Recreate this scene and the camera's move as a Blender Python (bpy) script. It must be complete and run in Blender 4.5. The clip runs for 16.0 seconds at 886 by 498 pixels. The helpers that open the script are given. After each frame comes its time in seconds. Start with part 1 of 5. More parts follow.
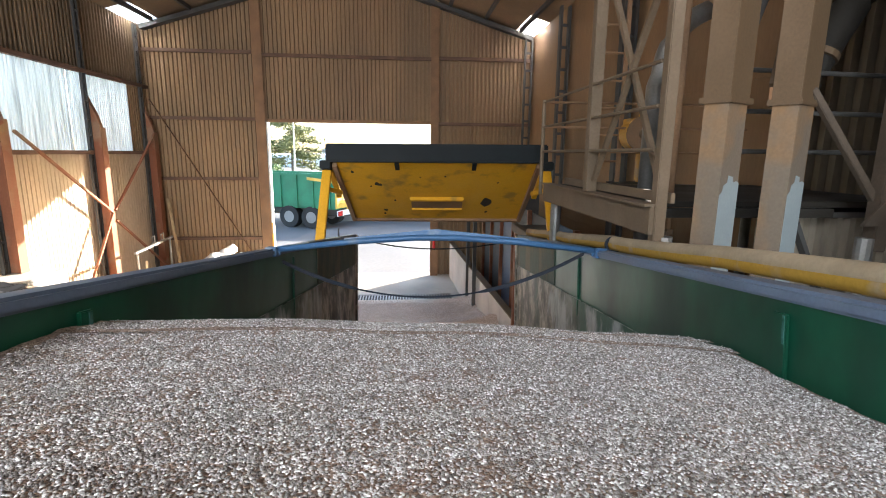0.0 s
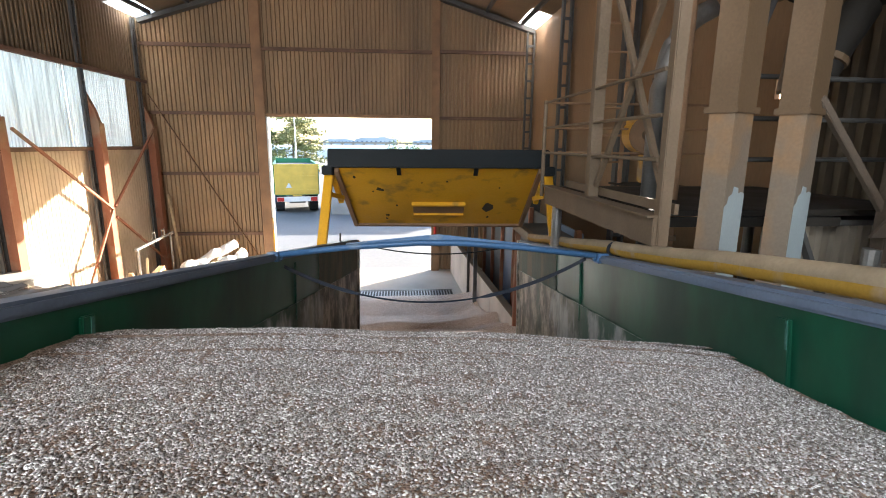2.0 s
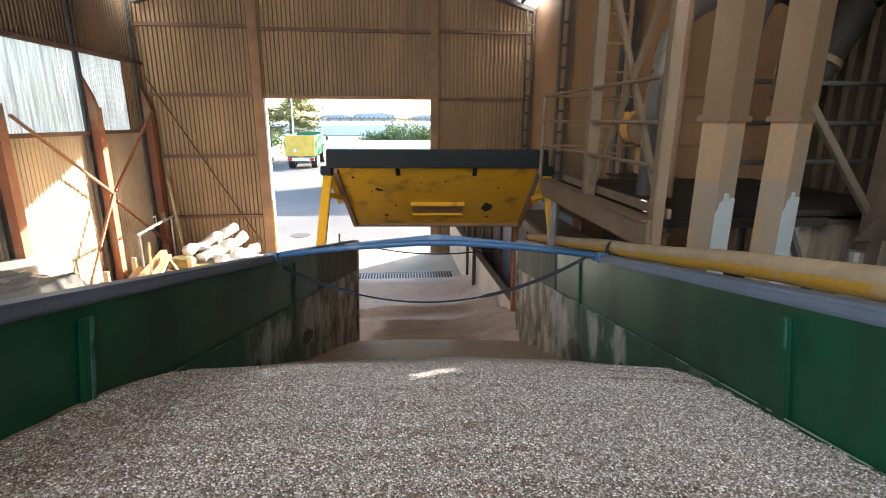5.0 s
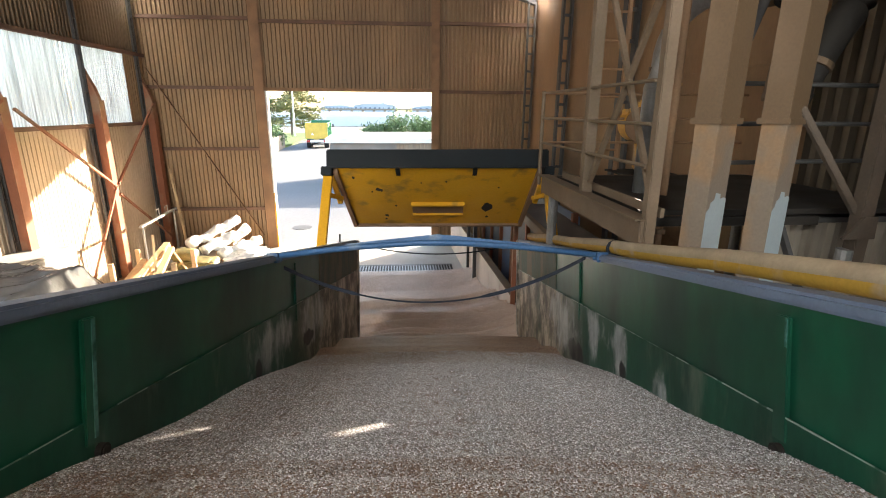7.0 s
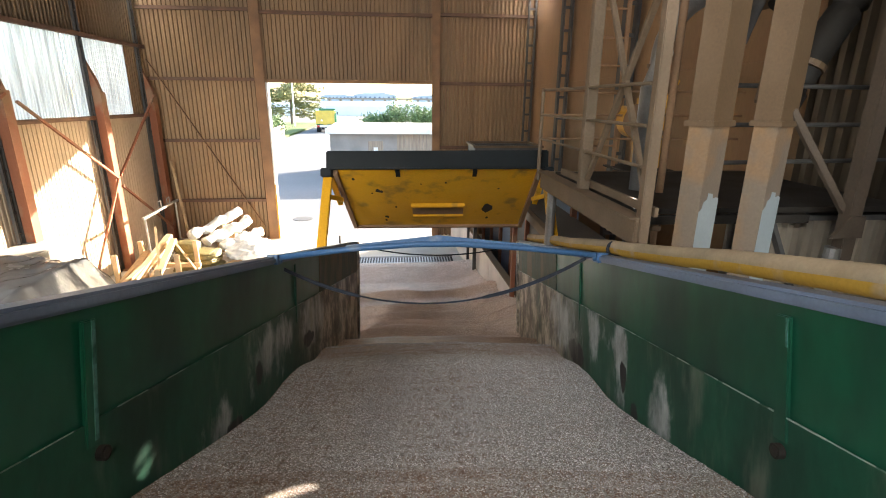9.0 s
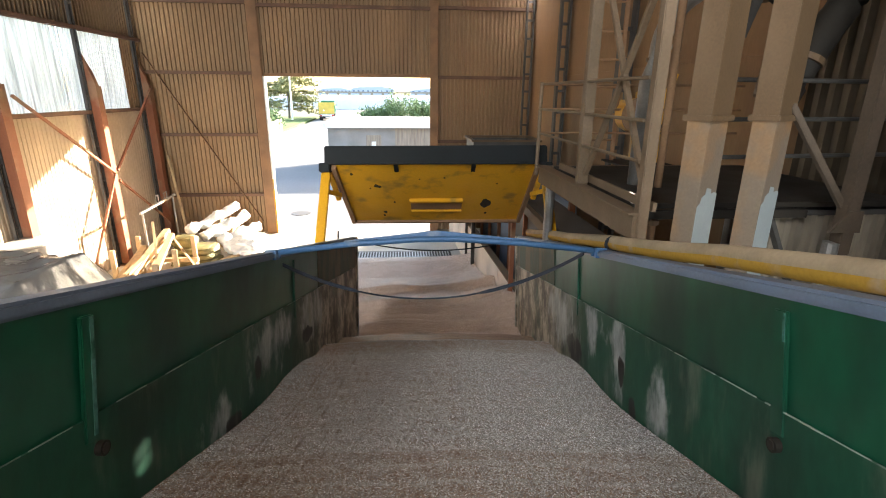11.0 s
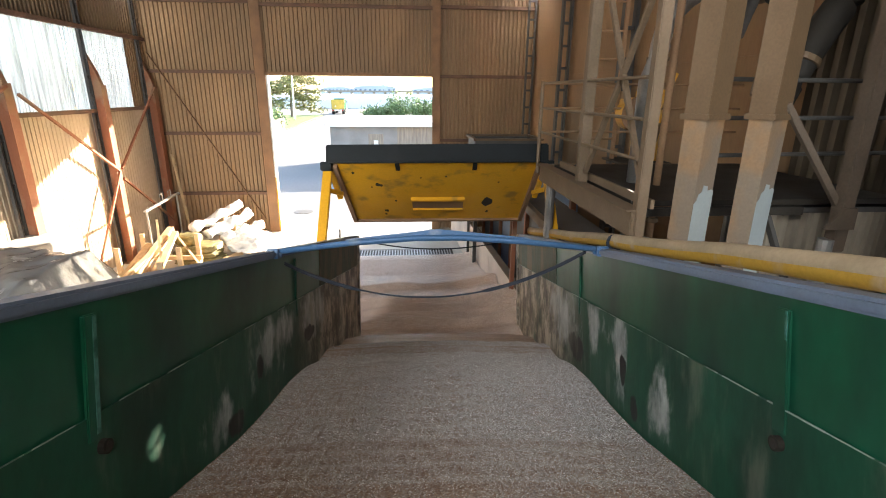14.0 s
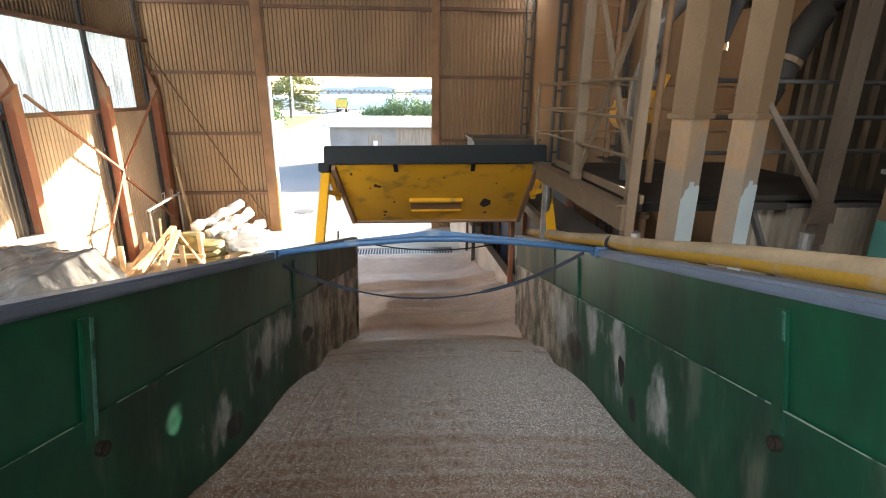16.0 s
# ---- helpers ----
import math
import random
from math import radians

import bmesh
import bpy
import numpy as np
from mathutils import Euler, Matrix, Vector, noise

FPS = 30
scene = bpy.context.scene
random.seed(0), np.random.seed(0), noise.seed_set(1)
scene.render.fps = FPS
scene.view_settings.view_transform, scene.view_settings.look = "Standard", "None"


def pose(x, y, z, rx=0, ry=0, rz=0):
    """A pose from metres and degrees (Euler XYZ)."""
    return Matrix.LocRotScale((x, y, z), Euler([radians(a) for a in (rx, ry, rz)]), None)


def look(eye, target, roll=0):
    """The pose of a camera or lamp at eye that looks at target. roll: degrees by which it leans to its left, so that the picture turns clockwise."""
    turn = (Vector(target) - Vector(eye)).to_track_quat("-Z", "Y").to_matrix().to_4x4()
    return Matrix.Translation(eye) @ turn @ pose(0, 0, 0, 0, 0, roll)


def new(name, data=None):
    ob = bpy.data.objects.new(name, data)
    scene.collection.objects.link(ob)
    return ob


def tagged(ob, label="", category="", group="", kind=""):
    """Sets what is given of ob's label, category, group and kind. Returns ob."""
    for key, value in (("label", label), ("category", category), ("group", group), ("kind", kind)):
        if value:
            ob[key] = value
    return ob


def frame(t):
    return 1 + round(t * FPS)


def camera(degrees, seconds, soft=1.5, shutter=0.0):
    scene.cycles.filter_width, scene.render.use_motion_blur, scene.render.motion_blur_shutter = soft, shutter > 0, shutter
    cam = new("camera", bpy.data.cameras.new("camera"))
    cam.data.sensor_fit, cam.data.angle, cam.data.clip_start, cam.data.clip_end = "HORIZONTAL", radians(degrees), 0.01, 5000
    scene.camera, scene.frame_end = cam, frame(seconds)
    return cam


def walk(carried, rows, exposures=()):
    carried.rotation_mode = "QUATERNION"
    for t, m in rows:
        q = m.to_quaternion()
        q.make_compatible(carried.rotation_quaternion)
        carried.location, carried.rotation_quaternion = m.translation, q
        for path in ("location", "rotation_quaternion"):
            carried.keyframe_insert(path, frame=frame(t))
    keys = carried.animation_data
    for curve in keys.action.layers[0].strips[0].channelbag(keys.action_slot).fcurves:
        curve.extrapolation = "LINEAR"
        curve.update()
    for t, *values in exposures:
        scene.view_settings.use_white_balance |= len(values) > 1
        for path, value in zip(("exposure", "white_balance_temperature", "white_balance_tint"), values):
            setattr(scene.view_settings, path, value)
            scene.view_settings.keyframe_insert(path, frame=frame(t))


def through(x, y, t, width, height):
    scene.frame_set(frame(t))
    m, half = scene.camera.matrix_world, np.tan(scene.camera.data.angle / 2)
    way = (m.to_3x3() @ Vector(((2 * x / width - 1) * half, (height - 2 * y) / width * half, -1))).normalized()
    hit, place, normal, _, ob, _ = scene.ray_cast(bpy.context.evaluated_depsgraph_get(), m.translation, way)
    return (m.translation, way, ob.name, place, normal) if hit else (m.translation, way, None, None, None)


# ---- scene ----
cam = camera(83.8, 16.0, soft=1.0)
PATH = [
    (0, (-1.145, 0.698, 3.915), (-0.974, 2.654, 3.536), 0.6),
    (0.5, (-1.147, 0.713, 3.945), (-0.976, 2.668, 3.56), 0.6),
    (1, (-1.144, 0.73, 3.969), (-0.975, 2.683, 3.575), 0.6),
    (1.5, (-1.135, 0.753, 3.996), (-0.968, 2.704, 3.592), 0.6),
    (2, (-1.124, 0.77, 4.025), (-0.96, 2.72, 3.611), 0.5),
    (2.5, (-1.132, 0.766, 4.059), (-0.964, 2.71, 3.619), 0.5),
    (3, (-1.134, 0.785, 4.096), (-0.962, 2.722, 3.63), 0.4),
    (3.5, (-1.139, 0.776, 4.126), (-0.967, 2.709, 3.643), 0.4),
    (4, (-1.136, 0.757, 4.158), (-0.966, 2.688, 3.666), 0.4),
    (6.5, (-1.148, 0.635, 4.251), (-0.984, 2.557, 3.722), 0.3),
    (7, (-1.141, 0.619, 4.27), (-0.979, 2.538, 3.73), 0.4),
    (7.5, (-1.148, 0.602, 4.304), (-0.986, 2.517, 3.751), 0.4),
    (8, (-1.152, 0.593, 4.331), (-0.99, 2.506, 3.771), 0.4),
    (8.5, (-1.147, 0.57, 4.342), (-0.987, 2.48, 3.771), 0.5),
    (9, (-1.152, 0.538, 4.343), (-0.991, 2.446, 3.765), 0.5),
    (11.5, (-1.147, 0.549, 4.348), (-0.979, 2.449, 3.746), 0.5),
    (12, (-1.147, 0.55, 4.346), (-0.978, 2.45, 3.745), 0.5),
    (12.5, (-1.147, 0.549, 4.35), (-0.979, 2.448, 3.747), 0.4),
    (13, (-1.148, 0.543, 4.347), (-0.983, 2.444, 3.745), 0.5),
    (13.5, (-1.147, 0.518, 4.351), (-0.987, 2.418, 3.746), 0.4),
    (14, (-1.153, 0.476, 4.349), (-0.994, 2.375, 3.745), 0.5),
    (14.5, (-1.158, 0.437, 4.35), (-1.0, 2.337, 3.745), 0.5),
    (15, (-1.158, 0.396, 4.349), (-0.998, 2.295, 3.745), 0.5),
    (15.5, (-1.157, 0.357, 4.359), (-0.996, 2.256, 3.753), 0.4),
    (16, (-1.173, 0.306, 4.35), (-1.01, 2.206, 3.748), 0.5),
]
walk(cam, [(t, look(eye, target, roll)) for t, eye, target, roll in PATH], exposures=[(0, 2.76, 6080, 10), (4.2, 2.76, 6260, 10), (8.0, 2.92, 6550, 10), (11.5, 3.05, 6550, 10), (16.0, 3.10, 6450, 10)])

# ---- world, sun, exposure ----
SUN_TO = Vector((1.0, 0.88, 0.38)).normalized()
world = bpy.data.worlds.new("world")
scene.world = world
world.use_nodes = True
wn = world.node_tree.nodes
sky = wn.new("ShaderNodeTexSky")
sky.sky_type, sky.sun_disc = "NISHITA", False
sky.sun_elevation, sky.sun_rotation = math.asin(SUN_TO.z), math.atan2(SUN_TO.x, SUN_TO.y)
sky.air_density, sky.dust_density = 1.0, 2.0
world.node_tree.links.new(sky.outputs[0], wn["Background"].inputs[0])
wn["Background"].inputs[1].default_value = 0.15
sun = new("sun", bpy.data.lights.new("sun", "SUN"))
sun.data.energy, sun.data.angle, sun.data.color = 5.0, radians(0.6), (1.0, 0.9, 0.76)
sun.matrix_world = look((0, 0, 30), Vector((0, 0, 30)) - SUN_TO)


def daylight(name, centre, to, w, h, watts):
    """Sky light standing in an opening."""
    ob = new(name, bpy.data.lights.new(name, "AREA"))
    ob.data.shape, ob.data.size, ob.data.size_y, ob.data.energy = "RECTANGLE", w, h, watts
    ob.data.color = (0.91, 0.96, 1.0)
    ob.matrix_world = look(centre, to)


daylight("doorway_daylight", (-3.3, -8.9, 3.2), (-2.6, 0, 1.6), 6.6, 5.6, 260)
# fill lamp under unseen roof sheets, added to brighten the grain from above
daylight("roof_light_left", (-6.2, -5.6, 7.9), (-5.7, -4.6, 0), 2.4, 4.6, 240)
daylight("eave_light_left", (-8.38, 15.65, 7.72), (-6.6, 15.2, 3.0), 0.8, 1.6, 22)
daylight("eave_light_right", (2.78, 15.65, 7.72), (1.2, 15.2, 3.0), 0.8, 1.6, 26)
# weaker added fill lamp on the right, also out of view
daylight("roof_light_right", (0.6, -5.6, 7.9), (0.1, -4.6, 0), 2.4, 4.6, 60)

# ---- materials ----
def mat(name, base, rough=0.7, metal=0.0, var=0.25, scale=3.0, fine=60.0, bump=0.15, second=None, amount=0.5, stretch=(1, 1, 1), spec=0.4, dist=0.01):
    """Two scales of variation, an optional second colour in patches (stains, rust, dust), and fine relief."""
    m = bpy.data.materials.new(name)
    m.use_nodes = True
    nt = m.node_tree
    n, l = nt.nodes, nt.links
    b = n["Principled BSDF"]
    b.inputs["Roughness"].default_value, b.inputs["Metallic"].default_value = rough, metal
    b.inputs["Specular IOR Level"].default_value = spec
    co = n.new("ShaderNodeTexCoord")
    mp = n.new("ShaderNodeMapping")
    mp.inputs["Scale"].default_value = stretch
    l.new(co.outputs["Object"], mp.inputs[0])

    def noise_tex(sc, det):
        t = n.new("ShaderNodeTexNoise")
        t.inputs["Scale"].default_value, t.inputs["Detail"].default_value = sc, det
        l.new(mp.outputs[0], t.inputs["Vector"])
        return t

    big, small = noise_tex(scale, 6), noise_tex(fine, 3)

    def ramp(src, lo, hi, a, c):
        r = n.new("ShaderNodeMapRange")
        for k, v in zip((1, 2, 3, 4), (lo, hi, a, c)):
            r.inputs[k].default_value = v
        l.new(src, r.inputs[0])
        return r.outputs[0]

    def mix(kind, fac, a, c):
        x = n.new("ShaderNodeMix")
        x.data_type, x.blend_type = "RGBA", kind
        for sock, v in ((0, fac), (6, a), (7, c)):
            if hasattr(v, "links"):
                l.new(v, x.inputs[sock])
            else:
                x.inputs[sock].default_value = v if sock == 0 else (*v, 1)
        return x.outputs[2]

    col = base
    if second:
        col = mix("MIX", ramp(big.outputs[0], 0.62 - amount * 0.3, 0.72 - amount * 0.2, 0, 1), base, second)
    else:
        col = mix("MIX", ramp(big.outputs[0], 0.3, 0.7, 0, 1), [c * (1 - var) for c in base], [min(1, c * (1 + var)) for c in base])
    grain = mix("MIX", ramp(small.outputs[0], 0.3, 0.7, 0, 1), (1 - var * 0.6,) * 3, (1.0,) * 3)
    col = mix("MULTIPLY", 1.0, col, grain)
    l.new(col, b.inputs["Base Color"])
    l.new(ramp(big.outputs[0], 0.3, 0.7, max(0, rough - 0.1), min(1, rough + 0.1)), b.inputs["Roughness"])
    bp = n.new("ShaderNodeBump")
    bp.inputs["Strength"].default_value, bp.inputs["Distance"].default_value = bump, dist
    l.new(small.outputs[0], bp.inputs["Height"])
    l.new(bp.outputs[0], b.inputs["Normal"])
    return m


def grain_mat(name, island, tone=1.0, cool=0.0):
    """Grain: single kernels coloured one by one, or a heap too far off to tell them apart. cool: from tan to grey."""
    m = bpy.data.materials.new(name)
    m.use_nodes = True
    nt = m.node_tree
    n, l = nt.nodes, nt.links
    b = n["Principled BSDF"]
    b.inputs["Roughness"].default_value = 0.55
    b.inputs["Specular IOR Level"].default_value = 0.3
    ramp = n.new("ShaderNodeValToRGB")
    e = ramp.color_ramp.elements
    e[0].position, e[0].color = 0.0, (0.12, 0.085, 0.065, 1) if island else (0.16, 0.09, 0.058, 1)
    e[1].position, e[1].color = 1.0, (0.95, 0.92, 0.90, 1) if island else (0.54, 0.40, 0.30, 1)
    k = e.new(0.35)
    k.color = (0.31, 0.25, 0.21, 1) if island else (0.33, 0.21, 0.143, 1)
    k = e.new(0.75)
    k.color = (0.54, 0.48, 0.435, 1) if island else (0.41, 0.28, 0.20, 1)
    soft = 0.8 if tone < 1 and island else 1.0
    for k in e:
        k.color = [m + (c - m) * soft for c, m in zip(k.color, (0.44, 0.37, 0.315, 1))]
        k.color = (k.color[0] * tone, k.color[1] * tone ** 1.15, k.color[2] * tone ** 1.3, 1)
        grey = sum(k.color[:3]) / 3
        k.color = [c + (grey * w - c) * cool for c, w in zip(k.color[:3], (1.01, 1.0, 0.99))] + [1]
    if island:
        g = n.new("ShaderNodeNewGeometry")
        l.new(g.outputs["Random Per Island"], ramp.inputs[0])
        l.new(ramp.outputs[0], b.inputs["Base Color"])
    else:
        co = n.new("ShaderNodeTexCoord")
        v = n.new("ShaderNodeTexVoronoi")
        v.inputs["Scale"].default_value = 170
        l.new(co.outputs["Object"], v.inputs["Vector"])
        sep = n.new("ShaderNodeSeparateColor")
        l.new(v.outputs["Color"], sep.inputs[0])
        l.new(sep.outputs[0], ramp.inputs[0])
        big = n.new("ShaderNodeTexNoise")
        big.inputs["Scale"].default_value, big.inputs["Detail"].default_value = 2.5, 5
        l.new(co.outputs["Object"], big.inputs["Vector"])
        mr = n.new("ShaderNodeMapRange")
        mr.inputs[1].default_value, mr.inputs[2].default_value, mr.inputs[3].default_value, mr.inputs[4].default_value = 0.3, 0.7, 0.82, 1.1
        l.new(big.outputs[0], mr.inputs[0])
        x = n.new("ShaderNodeMix")
        x.data_type, x.blend_type = "RGBA", "MULTIPLY"
        x.inputs[0].default_value = 1
        l.new(ramp.outputs[0], x.inputs[6])
        l.new(mr.outputs[0], x.inputs[7])
        l.new(x.outputs[2], b.inputs["Base Color"])
        bp = n.new("ShaderNodeBump")
        bp.inputs["Strength"].default_value, bp.inputs["Distance"].default_value = 0.7, 0.006
        bp.invert = True
        l.new(v.outputs["Distance"], bp.inputs["Height"])
        l.new(bp.outputs[0], b.inputs["Normal"])
    return m


def sheet_mat(name, colour, through):
    """Translucent roof-light sheet, dirty with streaks."""
    m = bpy.data.materials.new(name)
    m.use_nodes = True
    nt = m.node_tree
    n, l = nt.nodes, nt.links
    n.remove(n["Principled BSDF"])
    out = n["Material Output"]
    co = n.new("ShaderNodeTexCoord")
    mp = n.new("ShaderNodeMapping")
    mp.inputs["Scale"].default_value = (3, 3, 0.25)
    t = n.new("ShaderNodeTexNoise")
    t.inputs["Scale"].default_value, t.inputs["Detail"].default_value = 3, 8
    l.new(co.outputs["Object"], mp.inputs[0])
    l.new(mp.outputs[0], t.inputs["Vector"])
    r = n.new("ShaderNodeValToRGB")
    r.color_ramp.elements[0].position, r.color_ramp.elements[0].color = 0.3, (*[c * 0.7 for c in colour], 1)
    r.color_ramp.elements[1].position, r.color_ramp.elements[1].color = 0.55, (*colour, 1)
    l.new(t.outputs[0], r.inputs[0])
    tr, di, tp = n.new("ShaderNodeBsdfTranslucent"), n.new("ShaderNodeBsdfDiffuse"), n.new("ShaderNodeBsdfTransparent")
    for node in (tr, di, tp):
        l.new(r.outputs[0], node.inputs[0])
    a, b = n.new("ShaderNodeMixShader"), n.new("ShaderNodeMixShader")
    a.inputs[0].default_value, b.inputs[0].default_value = 0.12, through
    l.new(tr.outputs[0], a.inputs[1])
    l.new(di.outputs[0], a.inputs[2])
    l.new(a.outputs[0], b.inputs[1])
    l.new(tp.outputs[0], b.inputs[2])
    l.new(b.outputs[0], out.inputs[0])
    return m


def worn_mat(name, scuffs, holes):
    """Green paint with scuffed grey patches, dark bare spots, and a mottled tan rear. scuffs, holes: y, z, and half sizes on the sheet."""
    m = mat(name, (0.008, 0.070, 0.038), 0.46, var=0.45, scale=1.6, fine=25, second=(0.012, 0.040, 0.026), amount=0.4, stretch=(1, 1, 0.5), bump=0.06, spec=0.4)
    n, l = m.node_tree.nodes, m.node_tree.links
    b = n["Principled BSDF"]
    old = b.inputs["Base Color"].links[0].from_socket
    co = n.new("ShaderNodeTexCoord").outputs["Object"]

    def cloud(scale, stretch, detail=8, rough=0.62):
        mp, t = n.new("ShaderNodeMapping"), n.new("ShaderNodeTexNoise")
        mp.inputs["Scale"].default_value = stretch
        t.inputs["Scale"].default_value, t.inputs["Detail"].default_value, t.inputs["Roughness"].default_value = scale, detail, rough
        l.new(co, mp.inputs[0])
        l.new(mp.outputs[0], t.inputs["Vector"])
        return t.outputs[0]

    def calc(op, a, c):
        k = n.new("ShaderNodeMath")
        k.operation = op
        for sock, v in zip(k.inputs, (a, c)):
            if hasattr(v, "links"):
                l.new(v, sock)
            else:
                sock.default_value = v
        return k.outputs[0]

    def step(v, lo, hi, a=0.0, c=1.0):
        k = n.new("ShaderNodeMapRange")
        k.interpolation_type = "SMOOTHSTEP"
        for i, x in zip((1, 2, 3, 4), (lo, hi, a, c)):
            k.inputs[i].default_value = x
        l.new(v, k.inputs[0])
        return k.outputs[0]

    def blots(places):
        best = None
        for y, z, ry, rz in places:
            mp, ln = n.new("ShaderNodeMapping"), n.new("ShaderNodeVectorMath")
            mp.vector_type, ln.operation = "TEXTURE", "LENGTH"
            mp.inputs["Location"].default_value, mp.inputs["Scale"].default_value = (0, y, z), (1000, ry, rz)
            l.new(co, mp.inputs[0])
            l.new(mp.outputs[0], ln.inputs[0])
            v = calc("SUBTRACT", 1.0, ln.outputs["Value"])
            best = v if best is None else calc("MAXIMUM", best, v)
        return best

    def mixed(fac, a, c):
        x = n.new("ShaderNodeMix")
        x.data_type = "RGBA"
        l.new(fac, x.inputs[0])
        l.new(a, x.inputs[6])
        if hasattr(c, "links"):
            l.new(c, x.inputs[7])
        else:
            x.inputs[7].default_value = (*c, 1)
        return x.outputs[2]
    sep = n.new("ShaderNodeSeparateXYZ")
    l.new(co, sep.inputs[0])
    ragged = calc("MULTIPLY", calc("SUBTRACT", cloud(5.0, (1, 1.2, 0.7)), 0.5), 3.2)
    # mottled tan and brown towards the rear
    rear = step(sep.outputs[1], 3.7, 4.9)
    mottle = cloud(4.2, (1, 1.0, 0.75), 10, 0.7)
    tan = n.new("ShaderNodeValToRGB")
    e = tan.color_ramp.elements
    e[0].position, e[0].color = 0.36, (0.035, 0.024, 0.016, 1)
    e[1].position, e[1].color = 0.60, (0.46, 0.39, 0.30, 1)
    k = e.new(0.47)
    k.color = (0.13, 0.105, 0.075, 1)
    l.new(mottle, tan.inputs[0])
    col = mixed(calc("MULTIPLY", rear, step(cloud(1.7, (1, 1, 0.8)), 0.30, 0.48)), old, tan.outputs[0])
    # scuffs down to bare metal, and dark spots in them
    grey = n.new("ShaderNodeValToRGB")
    e = grey.color_ramp.elements
    e[0].position, e[0].color = 0.3, (0.13, 0.14, 0.13, 1)
    e[1].position, e[1].color = 0.62, (0.46, 0.46, 0.45, 1)
    l.new(cloud(9, (1, 1, 0.4)), grey.inputs[0])
    col = mixed(step(calc("ADD", blots(scuffs), ragged), 0.05, 0.85, 0.0, 0.9), col, grey.outputs[0])
    col = mixed(step(calc("ADD", blots(holes), calc("MULTIPLY", ragged, 0.6)), 0.1, 0.3), col, (0.012, 0.009, 0.009))
    # thin grain dust in faint streaks
    col = mixed(step(cloud(2.4, (1, 2.2, 0.6)), 0.52, 0.72, 0.0, 0.28), col, (0.30, 0.27, 0.22))
    l.new(col, b.inputs["Base Color"])
    return m


M = {}
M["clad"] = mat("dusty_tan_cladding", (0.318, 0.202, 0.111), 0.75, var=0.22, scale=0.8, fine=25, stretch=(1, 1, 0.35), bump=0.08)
# cladding copy made paler so that the sun patch on it burns out
M["clad_sunlit"] = mat("sun_paled_dusty_cladding", (0.46, 0.36, 0.26), 0.75, var=0.2, scale=0.8, fine=25, stretch=(1, 1, 0.35), bump=0.08)
# darker copy of the cladding: shade under eaves and roof as colour
M["clad_shaded"] = mat("shaded_dusty_cladding", (0.212, 0.141, 0.082), 0.8, var=0.25, scale=0.8, fine=25, stretch=(1, 1, 0.35), bump=0.08)
M["panel"] = mat("tan_wall_panel", (0.265, 0.157, 0.080), 0.75, var=0.18, scale=0.7, fine=30, stretch=(1, 1, 0.3), bump=0.06)
M["rust_steel"] = mat("red_oxide_steel", (0.27, 0.095, 0.045), 0.7, var=0.3, scale=2.0, second=(0.30, 0.17, 0.10), amount=0.4, bump=0.15)
M["girt"] = mat("dusty_red_brown_girt_paint", (0.15, 0.082, 0.052), 0.75, var=0.3, scale=2.5, bump=0.1)
M["dusty_steel"] = mat("dust_covered_brown_steel", (0.249, 0.141, 0.075), 0.8, var=0.25, scale=2.0, bump=0.12)
M["grey_steel"] = mat("dusty_grey_painted_steel", (0.151, 0.103, 0.062), 0.7, var=0.28, scale=2.5, second=(0.19, 0.13, 0.083), amount=0.45, bump=0.08)
M["duct"] = mat("dusty_sheet_metal_duct", (0.127, 0.078, 0.041), 0.6, var=0.28, scale=1.5, second=(0.16, 0.10, 0.055), amount=0.5, bump=0.05)
M["duct_low"] = mat("grey_tan_duct_paint", (0.180, 0.136, 0.098), 0.6, var=0.25, scale=2.0, second=(0.25, 0.145, 0.07), amount=0.4, bump=0.05)
M["duct_clean"] = mat("clean_grey_blue_paint", (0.30, 0.335, 0.335), 0.5, var=0.1, scale=4, bump=0.04)
# darker copy of grey_steel, with the right bay's shade in its colour
M["shade_steel"] = mat("shaded_dusty_steel", (0.088, 0.062, 0.042), 0.75, var=0.3, scale=3, bump=0.1)
# near-black base: the deep shade of the right bay is put into the colour
M["deep_shade"] = mat("deep_shade_brown_steel", (0.022, 0.017, 0.012), 0.8, var=0.3, scale=3, bump=0.1)
M["bin_sheet"] = mat("dull_galvanised_bin_sheet", (0.30, 0.25, 0.19), 0.5, metal=0.3, var=0.3, scale=1.5, fine=20, stretch=(1, 1, 0.3), bump=0.05)
# base colour lowered to hold the shade of the recess behind the ducts
M["galv_sheet"] = mat("shade_dark_galvanised_sheet", (0.10, 0.076, 0.052), 0.38, metal=0.55, var=0.35, scale=1.2, fine=20, stretch=(1, 1, 0.3), bump=0.05)
M["dark_steel"] = mat("dark_grey_steel", (0.07, 0.065, 0.06), 0.6, var=0.3, scale=3, bump=0.1)
M["concrete"] = mat("worn_concrete", (0.42, 0.40, 0.37), 0.85, var=0.22, scale=0.9, fine=40, bump=0.2)
M["concrete_floor"] = mat("dusty_concrete_floor", (0.48, 0.44, 0.385), 0.85, var=0.25, scale=0.6, fine=30, bump=0.2)
M["asphalt"] = mat("pale_worn_asphalt", (0.15, 0.15, 0.152), 0.8, var=0.25, scale=0.15, fine=8, bump=0.2)
M["green"] = mat("dark_green_trailer_paint", (0.006, 0.084, 0.042), 0.36, var=0.45, scale=1.3, fine=12, second=(0.012, 0.046, 0.030), amount=0.5, stretch=(1, 1, 0.55), bump=0.05, spec=0.5)
